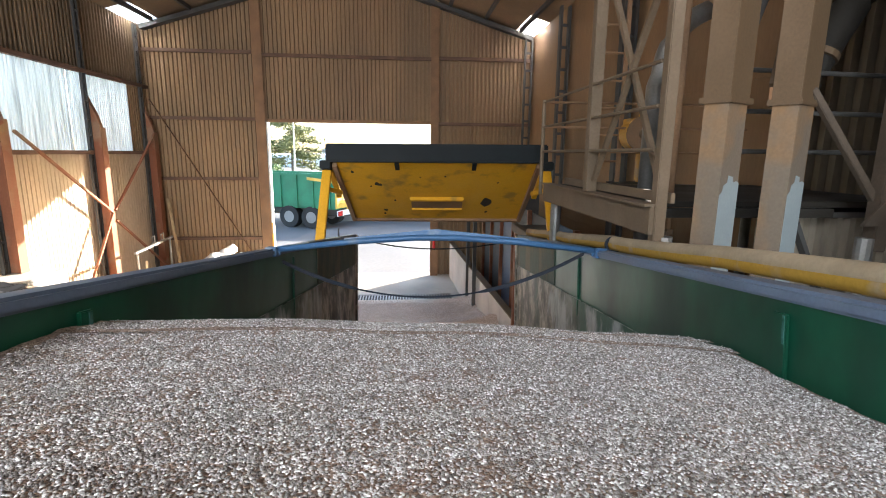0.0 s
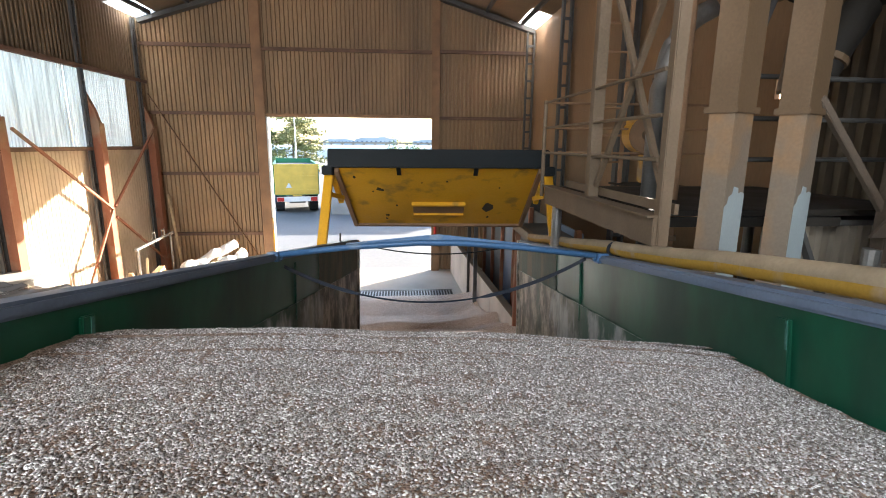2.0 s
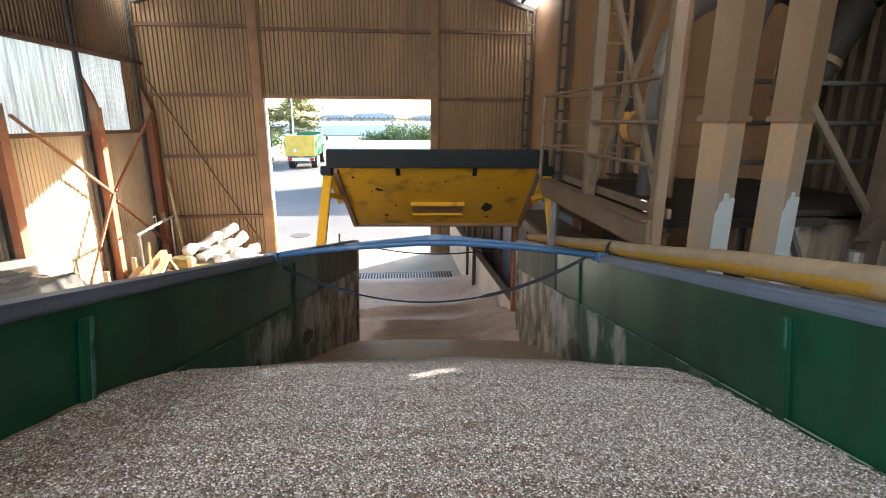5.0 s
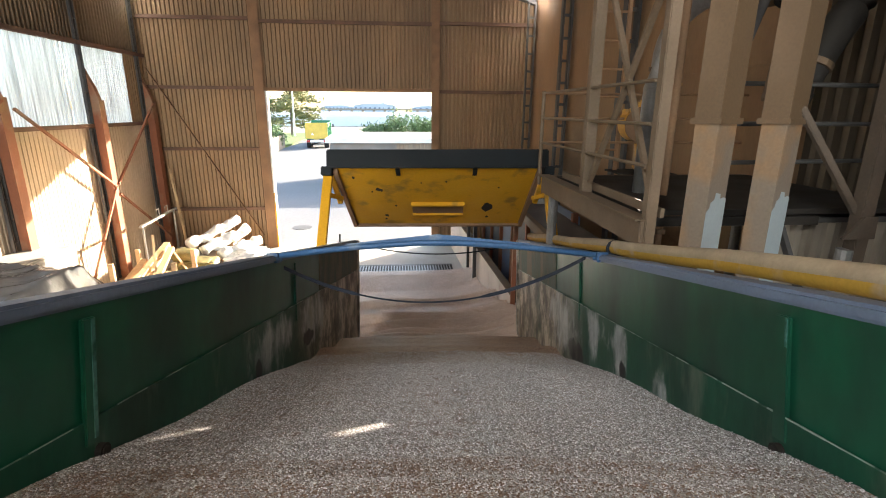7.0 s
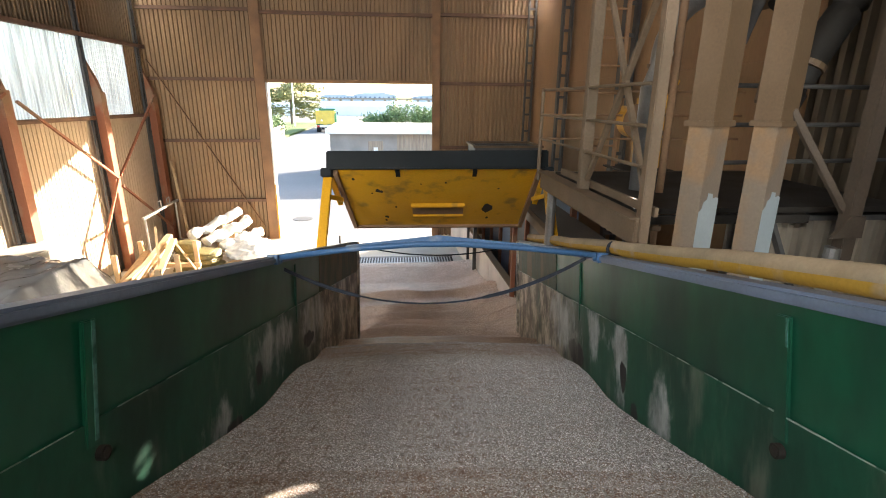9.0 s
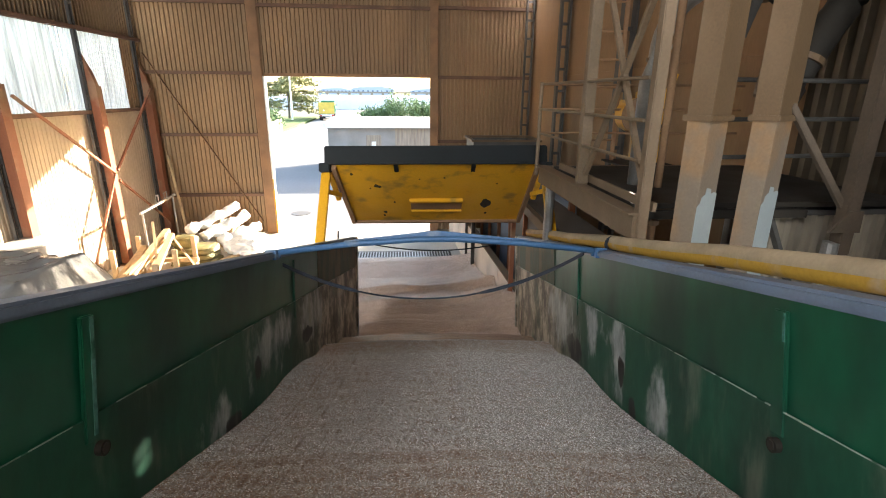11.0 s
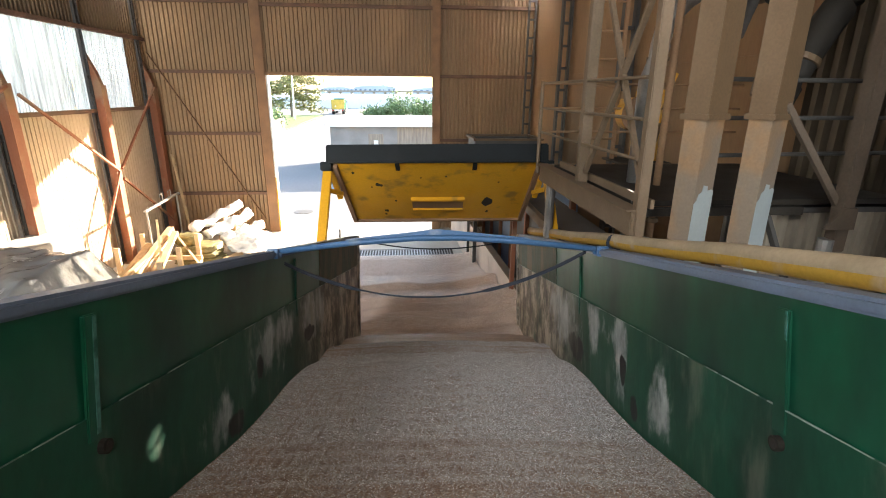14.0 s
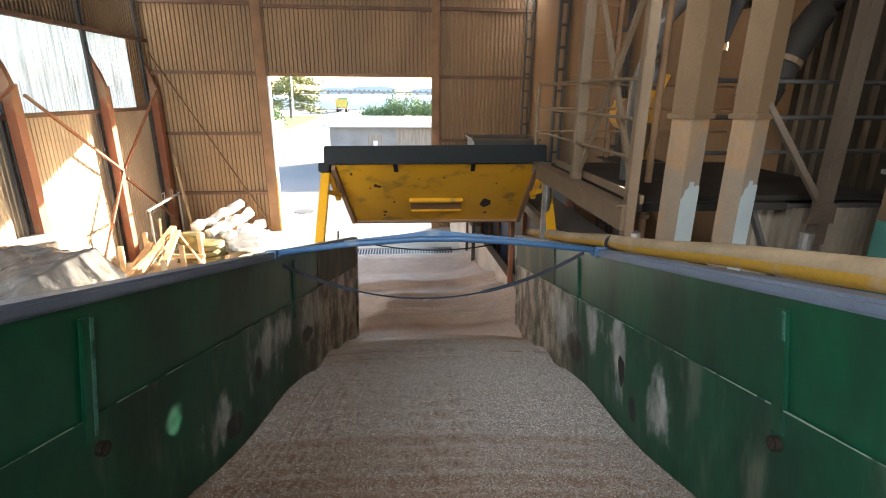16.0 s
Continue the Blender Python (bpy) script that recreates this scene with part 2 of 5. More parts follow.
SCUFFS = {-1: [(3.25, -0.86, 0.36, 0.26), (2.57, -1.06, 0.22, 0.17), (3.6, -0.78, 0.30, 0.20), (4.5, -0.85, 0.5, 0.3)], 1: [(3.08, -0.84, 0.16, 0.34), (2.48, -0.98, 0.17, 0.24), (3.55, -0.75, 0.2, 0.2), (4.5, -0.85, 0.6, 0.35)]}
HOLES = {-1: [(3.11, -0.93, 0.09, 0.11), (2.70, -1.13, 0.12, 0.09), (4.3, -0.98, 0.22, 0.08)], 1: [(3.0, -0.94, 0.06, 0.10), (4.05, -1.06, 0.24, 0.13), (2.83, -1.12, 0.07, 0.10)]}
M["worn_left"] = worn_mat("worn_green_sheet", SCUFFS[-1], HOLES[-1])
M["worn_right"] = worn_mat("scuffed_green_sheet", SCUFFS[1], HOLES[1])
M["dirty_green"] = mat("grain_dust_on_green_paint", (0.035, 0.06, 0.035), 0.6, var=0.3, scale=2.5, second=(0.15, 0.12, 0.08), amount=0.55, stretch=(1, 1.5, 0.5))
M["rim"] = mat("blue_grey_rim_paint", (0.145, 0.185, 0.26), 0.45, var=0.2, scale=3, bump=0.05)
M["blue"] = mat("blue_painted_steel", (0.055, 0.135, 0.27), 0.42, var=0.25, scale=5, second=(0.20, 0.26, 0.33), amount=0.3, bump=0.06)
M["yellow"] = mat("worn_yellow_paint", (0.66, 0.325, 0.012), 0.45, var=0.25, scale=3.5, second=(0.34, 0.19, 0.035), amount=0.18, bump=0.06)
M["black"] = mat("black_rubber", (0.010, 0.012, 0.013), 0.7, var=0.3, scale=4, bump=0.08, spec=0.2)
M["stain"] = mat("dark_bare_patch", (0.03, 0.022, 0.018), 0.7, var=0.3, scale=8)
M["teal"] = mat("chipped_pale_teal_paint", (0.07, 0.20, 0.17), 0.5, var=0.35, scale=14, second=(0.02, 0.09, 0.06), amount=0.5)
M["weld"] = mat("pale_weld_bead", (0.36, 0.40, 0.36), 0.5, var=0.35, scale=5, second=(0.05, 0.10, 0.07), amount=0.5)
M["canvas"] = mat("dusty_yellow_canvas", (0.44, 0.25, 0.03), 0.75, var=0.25, scale=5, second=(0.40, 0.29, 0.18), amount=0.2, bump=0.15)
M["canvas_dust"] = mat("dust_on_canvas", (0.38, 0.29, 0.19), 0.85, var=0.2, scale=5, bump=0.2)
M["strap"] = mat("dark_blue_webbing", (0.014, 0.019, 0.03), 0.7, var=0.2, scale=20)
M["wood"] = mat("pale_sawn_timber", (0.52, 0.36, 0.20), 0.75, var=0.25, scale=3, fine=40, stretch=(1, 1, 1), bump=0.15)
M["plastic"] = mat("wrinkled_white_plastic_film", (0.78, 0.77, 0.74), 0.3, var=0.12, scale=4, fine=14, bump=0.6, dist=0.03)
M["sack"] = mat("yellowish_woven_sacking", (0.20, 0.165, 0.065), 0.6, var=0.4, scale=5, fine=40, bump=0.35)
M["tarp"] = mat("dark_grey_plastic_tarpaulin", (0.20, 0.195, 0.19), 0.24, var=0.2, scale=2, fine=7, bump=0.35, dist=0.03)
M["leaf"] = mat("green_leaves", (0.16, 0.23, 0.09), 0.6, var=0.4, scale=1.5, fine=10)
M["larch"] = mat("yellow_green_needles", (0.25, 0.25, 0.11), 0.6, var=0.35, scale=1.0, fine=10)
M["bark"] = mat("bark", (0.16, 0.125, 0.095), 0.9, var=0.3, scale=4)
M["grass"] = mat("grass", (0.09, 0.14, 0.03), 0.9, var=0.35, scale=0.7, fine=6, bump=0.5)
M["field"] = mat("field_ground", (0.19, 0.18, 0.15), 0.9, var=0.3, scale=0.05, fine=2)
M["white_sheet"] = mat("white_greenhouse_film", (0.72, 0.74, 0.76), 0.5, var=0.08, scale=0.2, fine=2)
M["plank"] = mat("weathered_grey_boards", (0.30, 0.25, 0.20), 0.85, var=0.25, scale=3, fine=30, stretch=(4, 4, 0.4), bump=0.2)
# distance haze put into the colour of skyline buildings and crane
M["haze"] = mat("haze_tinted_wall", (0.42, 0.47, 0.52), 0.8, var=0.1, scale=0.1, fine=1)
M["roofing"] = mat("pale_grey_roofing", (0.27, 0.26, 0.25), 0.8, var=0.2, scale=1.0)
M["tyre"] = mat("tyre_rubber", (0.025, 0.025, 0.026), 0.8, var=0.2, scale=8)
M["red"] = mat("red_plastic", (0.45, 0.02, 0.015), 0.35, var=0.1, scale=5)
M["white"] = mat("white_paint", (0.75, 0.75, 0.73), 0.5, var=0.08, scale=5)
M["vgreen"] = mat("green_vehicle_paint", (0.03, 0.20, 0.10), 0.45, var=0.2, scale=1.5)
M["vyellow"] = mat("bright_yellow_vehicle_paint", (0.66, 0.46, 0.09), 0.45, var=0.15, scale=1.5)
M["vblue"] = mat("slate_blue_vehicle_paint", (0.08, 0.12, 0.22), 0.4, var=0.15, scale=2)
M["glass"] = mat("dark_cab_glass", (0.03, 0.04, 0.05), 0.08, var=0.1, scale=1, spec=0.6)
M["machine"] = mat("yellow_orange_machine_paint", (0.62, 0.30, 0.02), 0.5, var=0.25, scale=4, second=(0.40, 0.26, 0.12), amount=0.3)
M["galv"] = mat("dull_galvanised_pipe", (0.30, 0.28, 0.26), 0.4, metal=0.6, var=0.25, scale=4)
M["pinkboard"] = mat("pale_grey_concrete_panel", (0.55, 0.48, 0.43), 0.85, var=0.15, scale=1.5, fine=30, bump=0.15)
M["translucent"] = sheet_mat("translucent_corrugated_sheet", (0.94, 0.91, 0.87), 0.32)
# one grain in lit and shaded tones: the bed's falling light as colour
M["grain"] = grain_mat("grain_heap", False, 0.86)
M["grain_lit"] = grain_mat("lit_grain_bed", False, 1.0, 0.2)
# tone raised to put the doorway's daylight into the heap's colour
M["grain_pile"] = grain_mat("door_lit_grain_heap", False, 1.6, 0.2)
# kernels likewise: pale grey for full light, browner for the sunken bed's shade
M["kernel"] = grain_mat("lit_grain_kernels", True, 1.1, 0.5)
M["kernel_mid"] = grain_mat("half_shade_grain_kernels", True, 0.97, 0.26)
M["kernel_shade"] = grain_mat("shaded_grain_kernels", True, 0.92, 0.18)


# ---- mesh helpers ----
def done(name, bm, material, parent=None, smooth=False):
    me = bpy.data.meshes.new(name)
    bm.normal_update()
    bm.to_mesh(me)
    bm.free()
    for x in material if isinstance(material, (list, tuple)) else [material]:
        me.materials.append(x)
    if smooth:
        me.shade_smooth()
    ob = new(name, me)
    if parent:
        ob.parent = parent
    return ob


def part(name, bm, material, parent, label="", smooth=False):
    return tagged(done(name, bm, material, parent, smooth), label)


def thing(name, m, label, category, group="", kind=""):
    ob = new(name)
    ob.matrix_world = m
    ob.empty_display_size = 0.1
    return tagged(ob, label, category, group, kind)


def box(bm, x0, x1, y0, y1, z0, z1, bevel=0.0):
    r = bmesh.ops.create_cube(bm, size=1, matrix=Matrix.LocRotScale(((x0 + x1) / 2, (y0 + y1) / 2, (z0 + z1) / 2), None, (abs(x1 - x0), abs(y1 - y0), abs(z1 - z0))))
    if bevel:
        es = list({e for v in r["verts"] for e in v.link_edges})
        bmesh.ops.bevel(bm, geom=es, offset=bevel, segments=2, affect="EDGES")
    return bm


def B(x0, x1, y0, y1, z0, z1, bevel=0.0):
    return box(bmesh.new(), x0, x1, y0, y1, z0, z1, bevel)


def beam(bm, p, q, w, h, bevel=0.0, up=(0, 0, 1)):
    """A bar with a w by h section from p to q."""
    p, q = Vector(p), Vector(q)
    d = q - p
    z = d.normalized()
    u = Vector(up)
    if abs(z.dot(u)) > 0.98:
        u = Vector((0, 1, 0))
    x = u.cross(z).normalized()
    y = z.cross(x)
    m = Matrix((x, y, z)).transposed().to_4x4()
    m.translation = (p + q) / 2
    r = bmesh.ops.create_cube(bm, size=1, matrix=m @ Matrix.Diagonal((w, h, d.length, 1)))
    if bevel:
        es = list({e for v in r["verts"] for e in v.link_edges})
        bmesh.ops.bevel(bm, geom=es, offset=bevel, segments=2, affect="EDGES")
    return bm


def tube(bm, pts, r, n=12, r2=None):
    """A round bar through points."""
    pts = [Vector(p) for p in pts]
    rings = []
    for i, p in enumerate(pts):
        d = (pts[min(i + 1, len(pts) - 1)] - pts[max(i - 1, 0)]).normalized()
        u = Vector((0, 0, 1)) if abs(d.z) < 0.9 else Vector((0, 1, 0))
        a = u.cross(d).normalized()
        c = d.cross(a)
        k = i / max(1, len(pts) - 1)
        rr = r if r2 is None else r + (r2 - r) * k
        rings.append([bm.verts.new(p + rr * (math.cos(2 * math.pi * j / n) * a + math.sin(2 * math.pi * j / n) * c)) for j in range(n)])
    for i in range(len(rings) - 1):
        for j in range(n):
            bm.faces.new((rings[i][j], rings[i][(j + 1) % n], rings[i + 1][(j + 1) % n], rings[i + 1][j]))
    bm.faces.new(rings[0][::-1])
    bm.faces.new(rings[-1])
    return bm


def poly(bm, pts, thick):
    """A plate from a flat outline, with thickness along a vector."""
    t = Vector(thick)
    a = [bm.verts.new(Vector(p)) for p in pts]
    b = [bm.verts.new(Vector(p) + t) for p in pts]
    bm.faces.new(a)
    bm.faces.new(b[::-1])
    for i in range(len(a)):
        j = (i + 1) % len(a)
        bm.faces.new((a[j], a[i], b[i], b[j]))
    bmesh.ops.recalc_face_normals(bm, faces=bm.faces)
    return bm


def corrugated(along, across, z0, z1, pitch=0.125, depth=0.06, axis="x", at=0.0, out=1, top=None, thick=0.006):
    """Trapezoid-profile sheet standing upright. Runs from `along` to `across` on its axis, in the plane at `at`. top: height as a function of the place."""
    bm = bmesh.new()
    xs = []
    k = 0
    x = along
    prof = ((0, 0), (0.36, 0), (0.48, 1), (0.88, 1))
    while x < across:
        for f, d in prof:
            xx = along + (k + f) * pitch
            if xx < across:
                xs.append((xx, d * depth))
        k += 1
        x = along + k * pitch
    xs.append((across, 0))
    cols = []
    for xx, d in xs:
        ring = []
        for off in (0, thick):
            for z in (z0, top(xx) if top else z1):
                dd = at + out * (d + off)
                ring.append(bm.verts.new((xx, dd, z) if axis == "x" else (dd, xx, z)))
        cols.append(ring)
    for a, b in zip(cols, cols[1:]):
        bm.faces.new((a[0], b[0], b[1], a[1]))
        bm.faces.new((a[2], a[3], b[3], b[2]))
        bm.faces.new((a[1], b[1], b[3], a[3]))
        bm.faces.new((a[0], a[2], b[2], b[0]))
    bmesh.ops.recalc_face_normals(bm, faces=bm.faces)
    return bm


def structure(name, bm, material, label, category="wall"):
    return tagged(done(name, bm, material), label, category, kind="structure")


# ---- the shed ----
XL, XR, YB, YF = -8.55, 2.95, 16.5, -9.0
DL, DR, DH = -5.05, -0.2, 4.8
RIDGE_X, EAVE, RIDGE = (XL + XR) / 2, 7.45, 9.2


def roof_z(x):
    return RIDGE - (RIDGE - EAVE) * abs(x - RIDGE_X) / (RIDGE_X - XL)


def build_shed():
    structure("floor", B(XL, XR, YF, YB + 0.3, -0.2, 0.0), M["concrete_floor"], "dusty worn concrete floor of the grain shed", "floor")
    c = M["clad"]
    structure("wall_back_left", corrugated(XL, DL - 0.12, 0.0, 0, at=YB, top=roof_z), c, "dusty tan corrugated steel cladding beside the doorway")
    structure("wall_back_middle", corrugated(DL - 0.12, DR + 0.1, DH, 0, at=YB, top=roof_z), c, "dusty tan corrugated steel cladding over the doorway")
    structure("wall_back_right", corrugated(DR + 0.1, 1.03, 0.0, 0, at=YB, top=roof_z), c, "dusty brown corrugated steel cladding beside the doorway")
    structure("wall_back_corner", corrugated(0.9, XR, 0.0, 0, at=YB + 0.045, top=roof_z), c, "dusty brown corrugated steel cladding in the corner")
    structure("wall_left_lower", corrugated(YF, YB, 0.0, 3.88, axis="y", at=XL, out=-1, depth=0.012), M["clad_sunlit"], "dusty corrugated side wall below the roof lights, paled for its sun patch")
    structure("wall_left_upper", corrugated(YF, YB, 5.68, EAVE, axis="y", at=XL, out=-1), M["clad_shaded"], "dusty corrugated side wall under the eaves, shade in its colour")
    structure("wall_left_end", corrugated(15.4, YB, 3.88, 5.68, axis="y", at=XL, out=-1), M["clad"], "dusty corrugated side wall beside the translucent sheets")
    for i, (a, b) in enumerate(((YF, 2.0), (2.0, 7.3), (7.3, 10.2), (10.2, 12.86), (12.9, 15.4))):
        structure("window_%d" % (i + 1), corrugated(a, b, 3.88, 5.68, axis="y", at=XL, out=-1, pitch=0.09, depth=0.02, thick=0.003), M["translucent"], "white translucent corrugated sheet glowing with daylight", "window")
    # right wall of flat panels, with gaps that let the sun in
    wall = tagged(new("wall_right"), "dusty tan sheet panel wall with narrow joints", "wall", kind="structure")
    ys = [YB, 14.6, 12.9, 10.9, 8.9, 7.2, 5.4, 3.6, 1.0, -2.0, -5.0, YF]
    for a, b in zip(ys, ys[1:]):
        for z0, z1 in ((0.0, 2.4), (2.403, 4.79), (4.793, EAVE)):
            if a == 7.2 and z0 > 1:
                # a torn joint and a bolt hole
                y0 = b + 0.001
                for y1, cut in ((5.97, None), (6.09, (4.54, 4.80)), (6.68, None), (6.785, (4.90, 4.995)), (a - 0.001, None)):
                    lo, hi = cut if cut else (z1, z1)
                    for za, zb in ((z0, min(lo, z1)), (max(hi, z0), z1)):
                        if zb - za > 0.001:
                            part("panel", B(XR, XR + 0.06, y0, y1, za, zb), M["panel"], wall)
                    y0 = y1
            else:
                part("panel", B(XR, XR + 0.06, b + 0.001, a - 0.001, z0, z1), M["panel"], wall)
    structure("wall_right_sheeting", corrugated(-1.5, 5.3, 2.4, 0, axis="y", at=XR - 0.05, out=-1, pitch=0.16, top=lambda y: 7.2), M["galv_sheet"], "dusty corrugated sheets behind the ducts")
    # rear wall behind the camera, with the open drive-through doorway
    bm = bmesh.new()
    box(bm, XL, -6.8, YF - 0.1, YF, 0, EAVE)
    box(bm, 0.1, XR, YF - 0.1, YF, 0, EAVE)
    box(bm, -6.8, 0.1, YF - 0.1, YF, 7.1, EAVE)
    poly(bm, [(XL, YF, EAVE), (XR, YF, EAVE), (RIDGE_X, YF, RIDGE)], (0, -0.1, 0))
    structure("wall_front", bm, M["clad_shaded"], "dusty cladding with a wide open doorway")
    # out of view, added to keep the rear light off the right-hand machinery
    structure("shade_wall", B(1.28, 1.38, YF + 0.002, 2.3, 0, EAVE), M["clad_shaded"], "plain unseen wall added to shade the right-hand machinery")
    # roof sheets
    bm = bmesh.new()
    for x0, x1 in ((XL - 0.3, RIDGE_X), (RIDGE_X, XR + 0.3)):
        s = -1 if x1 == RIDGE_X else 1
        e, a, c, r = sorted((x0, x1), key=lambda x: -abs(x - RIDGE_X))[0], RIDGE_X + s * 4.7, RIDGE_X + s * 2.2, RIDGE_X
        for u, v, y0, y1 in ((e, a, YF, YB - 1.7), (RIDGE_X + s * 5.2, a, YB - 1.7, YB + 0.02), (a, c, -2.8, YB + 0.3), (c, r, YF, YB + 0.3), (a, c, YF, -7.6), (e, a, YB + 0.02, YB + 0.3)):
            poly(bm, [(u, y0, roof_z(u)), (v, y0, roof_z(v)), (v, y1, roof_z(v)), (u, y1, roof_z(u))], (0, 0, 0.05))
    tagged(done("ceiling", bm, M["clad_shaded"]), "dusty underside of the sheet roof, shade in its colour", "ceiling", kind="structure")
    # rear pair is unseen, added above the fill lamps; back pair sits at the eaves
    for s in (-1, 1):
        for u, v, y0, y1 in ((4.7, 2.2, -7.6, -2.8), (6.05, 5.2, YB - 1.7, YB + 0.02)):
            a, c = RIDGE_X + s * u, RIDGE_X + s * v
            bm = bmesh.new()
            n = int((y1 - y0) / 0.09)
            for k in range(n):
                y = y0 + k * (y1 - y0) / n
                dz = 0.015 * (k % 2)
                poly(bm, [(a, y, roof_z(a) + dz), (c, y, roof_z(c) + dz), (c, y + 0.09, roof_z(c) + 0.015 - dz), (a, y + 0.09, roof_z(a) + 0.015 - dz)], (0, 0, 0.003))
            structure("roof_light_%d" % (1 + (s > 0) + 2 * (y0 > 0)), bm, M["translucent"], "pale translucent roof-light sheets", "roof light")
    # columns of the back wall
    for x, top, hw in ((DL - 0.25, roof_z(DL), 0.145), (DR + 0.13, roof_z(DR), 0.12)):
        bm = bmesh.new()
        box(bm, x - hw, x + hw, YB - 0.16, YB - 0.15, 0, top)
        box(bm, x - hw, x + hw, YB - 0.012, YB - 0.004, 0, top)
        box(bm, x - 0.008, x + 0.008, YB - 0.15, YB - 0.012, 0, top)
        tagged(done("steel_column", bm, M["dusty_steel"]), "dusty red-brown steel column beside the doorway", "column", "doorway columns")
    # the jamb's sunlit edge, made as a white strip
    bm = B(DL - 0.1, DL - 0.045, YB - 0.14, YB + 0.06, 0, DH)
    structure("door_1", bm, M["white"], "edge of the open doorway's jamb, white for the sun on it", "door frame")
    structure("trim_jamb", B(DL - 0.098, DL - 0.047, YB - 0.165, YB - 0.142, 0.0, 1.75), M["machine"], "worn yellow paint low on the doorway jamb", "trim")
    bm = B(DL - 0.1, DR + 0.05, YB - 0.1, YB - 0.004, DH, DH + 0.09)
    structure("trim", bm, M["dusty_steel"], "dusty lintel over the doorway", "trim")
    # girts
    def girt(p, q, w=0.09, h=0.11):
        bm = beam(bmesh.new(), p, q, h, w)
        tagged(done("girt", bm, M["girt"]), "dusty red-brown steel girt across the cladding", "girt", "wall girts")
    for z in (1.25, 3.1, 4.88, 6.78):
        girt((XL, YB - 0.055, z), (DL - 0.40, YB - 0.055, z))
    for z in (6.72,):
        girt((DL - 0.11, YB - 0.055, z), (DR + 0.04, YB - 0.055, z))
    for z in (2.9, 4.82, 6.75):
        girt((DR + 0.26, YB - 0.055, z), (XR, YB - 0.055, z))
    for z in (3.86, 5.72):
        girt((XL + 0.055, YF, z), (XL + 0.055, YB - 0.12, z))
    # diagonal wind brace on the left bay
    tagged(done("wind_brace", beam(bmesh.new(), (XL + 0.1, YB - 0.13, 5.4), (DL - 0.5, YB - 0.13, 0.4), 0.012, 0.09, up=(0, 1, 0)), M["dusty_steel"]), "thin flat diagonal steel brace across the cladding", "brace")
    # portal columns with haunches on the left wall
    for y in (3.0, 6.8, 10.45, 13.5, 16.1):
        p = thing("portal_column", pose(XL, y, 0), "red-brown tapered steel portal column with lattice batten", "column", "portal columns")
        bm = bmesh.new()
        poly(bm, [(0.03, -0.06, 0), (0.30, -0.06, 0), (0.30, -0.06, 4.45), (0.22, -0.06, 4.75), (0.03, -0.06, 5.2)], (0, 0.12, 0))
        part("web", bm, M["rust_steel"], p)
        bm = bmesh.new()
        box(bm, 0.303, 0.32, -0.11, 0.11, 0, 4.45)
        part("flange", bm, M["rust_steel"], p)
        bm = bmesh.new()
        for dy in (-0.06, 0.06):
            box(bm, 0.05, 0.11, dy - 0.155, dy - 0.125, 0, EAVE - 0.1)
        for k in range(18):
            box(bm, 0.06, 0.10, -0.185, -0.095, 0.2 + k * 0.4, 0.24 + k * 0.4)
        part("lattice_batten", bm, M["dark_steel"], p)
        part("base_plate", B(0.0, 0.45, -0.18, 0.18, 0.002, 0.03), M["rust_steel"], p)
    # diagonal braces of the left wall
    for p, q in (((XL + 0.34, 10.65, 4.25), (XL + 0.34, 13.5, 2.4)), ((XL + 0.34, 13.5, 2.4), (XL + 0.34, 11.7, 0.1)), ((XL + 0.34, 13.6, 2.45), (XL + 0.34, 16.0, 4.4)), ((XL + 0.34, 13.6, 2.2), (XL + 0.34, 16.0, 0.5)), ((XL + 0.34, 6.85, 2.45), (XL + 0.34, 10.4, 4.4))):
        tagged(done("wall_brace", beam(bmesh.new(), p, q, 0.05, 0.05), M["rust_steel"]), "angle-iron diagonal brace in worn red-brown paint", "brace", "wall braces")
    # rafters and purlins
    for y in (16.3, 11.8, 7.0, 2.2, -2.6, -7.4):
        for s in (-1, 1):
            x0 = XL + 0.1 if s < 0 else XR - 0.1
            bm = beam(bmesh.new(), (x0, y, roof_z(x0) - 0.14), (RIDGE_X + s * 0.01, y, RIDGE - 0.14), 0.12, 0.24, up=(0, 1, 0))
            tagged(done("rafter", bm, M["dark_steel"]), "dark dusty steel roof rafter", "rafter", "roof rafters")
    for k in range(1, 6):
        for s in (-1, 1):
            x = RIDGE_X + s * k * 1.05
            tagged(done("purlin", B(x - 0.04, x + 0.04, YF, 16.1, roof_z(x) - 0.13, roof_z(x) - 0.02), M["dark_steel"]), "dark dusty steel roof purlin", "purlin", "roof purlins")
    # dark upright pipes and columns on the right wall
    for y, w in ((16.25, 0.10), (12.9, 0.16), (9.4, 0.16)):
        bm = bmesh.new()
        for dx in (0, 0.2):
            box(bm, XR - 0.06 - dx - 0.05, XR - 0.06 - dx, y - w / 2, y + w / 2, 0, 7.35)
        for k in range(14):
            box(bm, XR - 0.27, XR - 0.1, y - 0.02, y + 0.02, 0.4 + k * 0.5, 0.46 + k * 0.5)
        tagged(done("lattice_column", bm, M["dark_steel"]), "dark battened steel column against the panel wall", "column", "lattice columns")


build_shed()


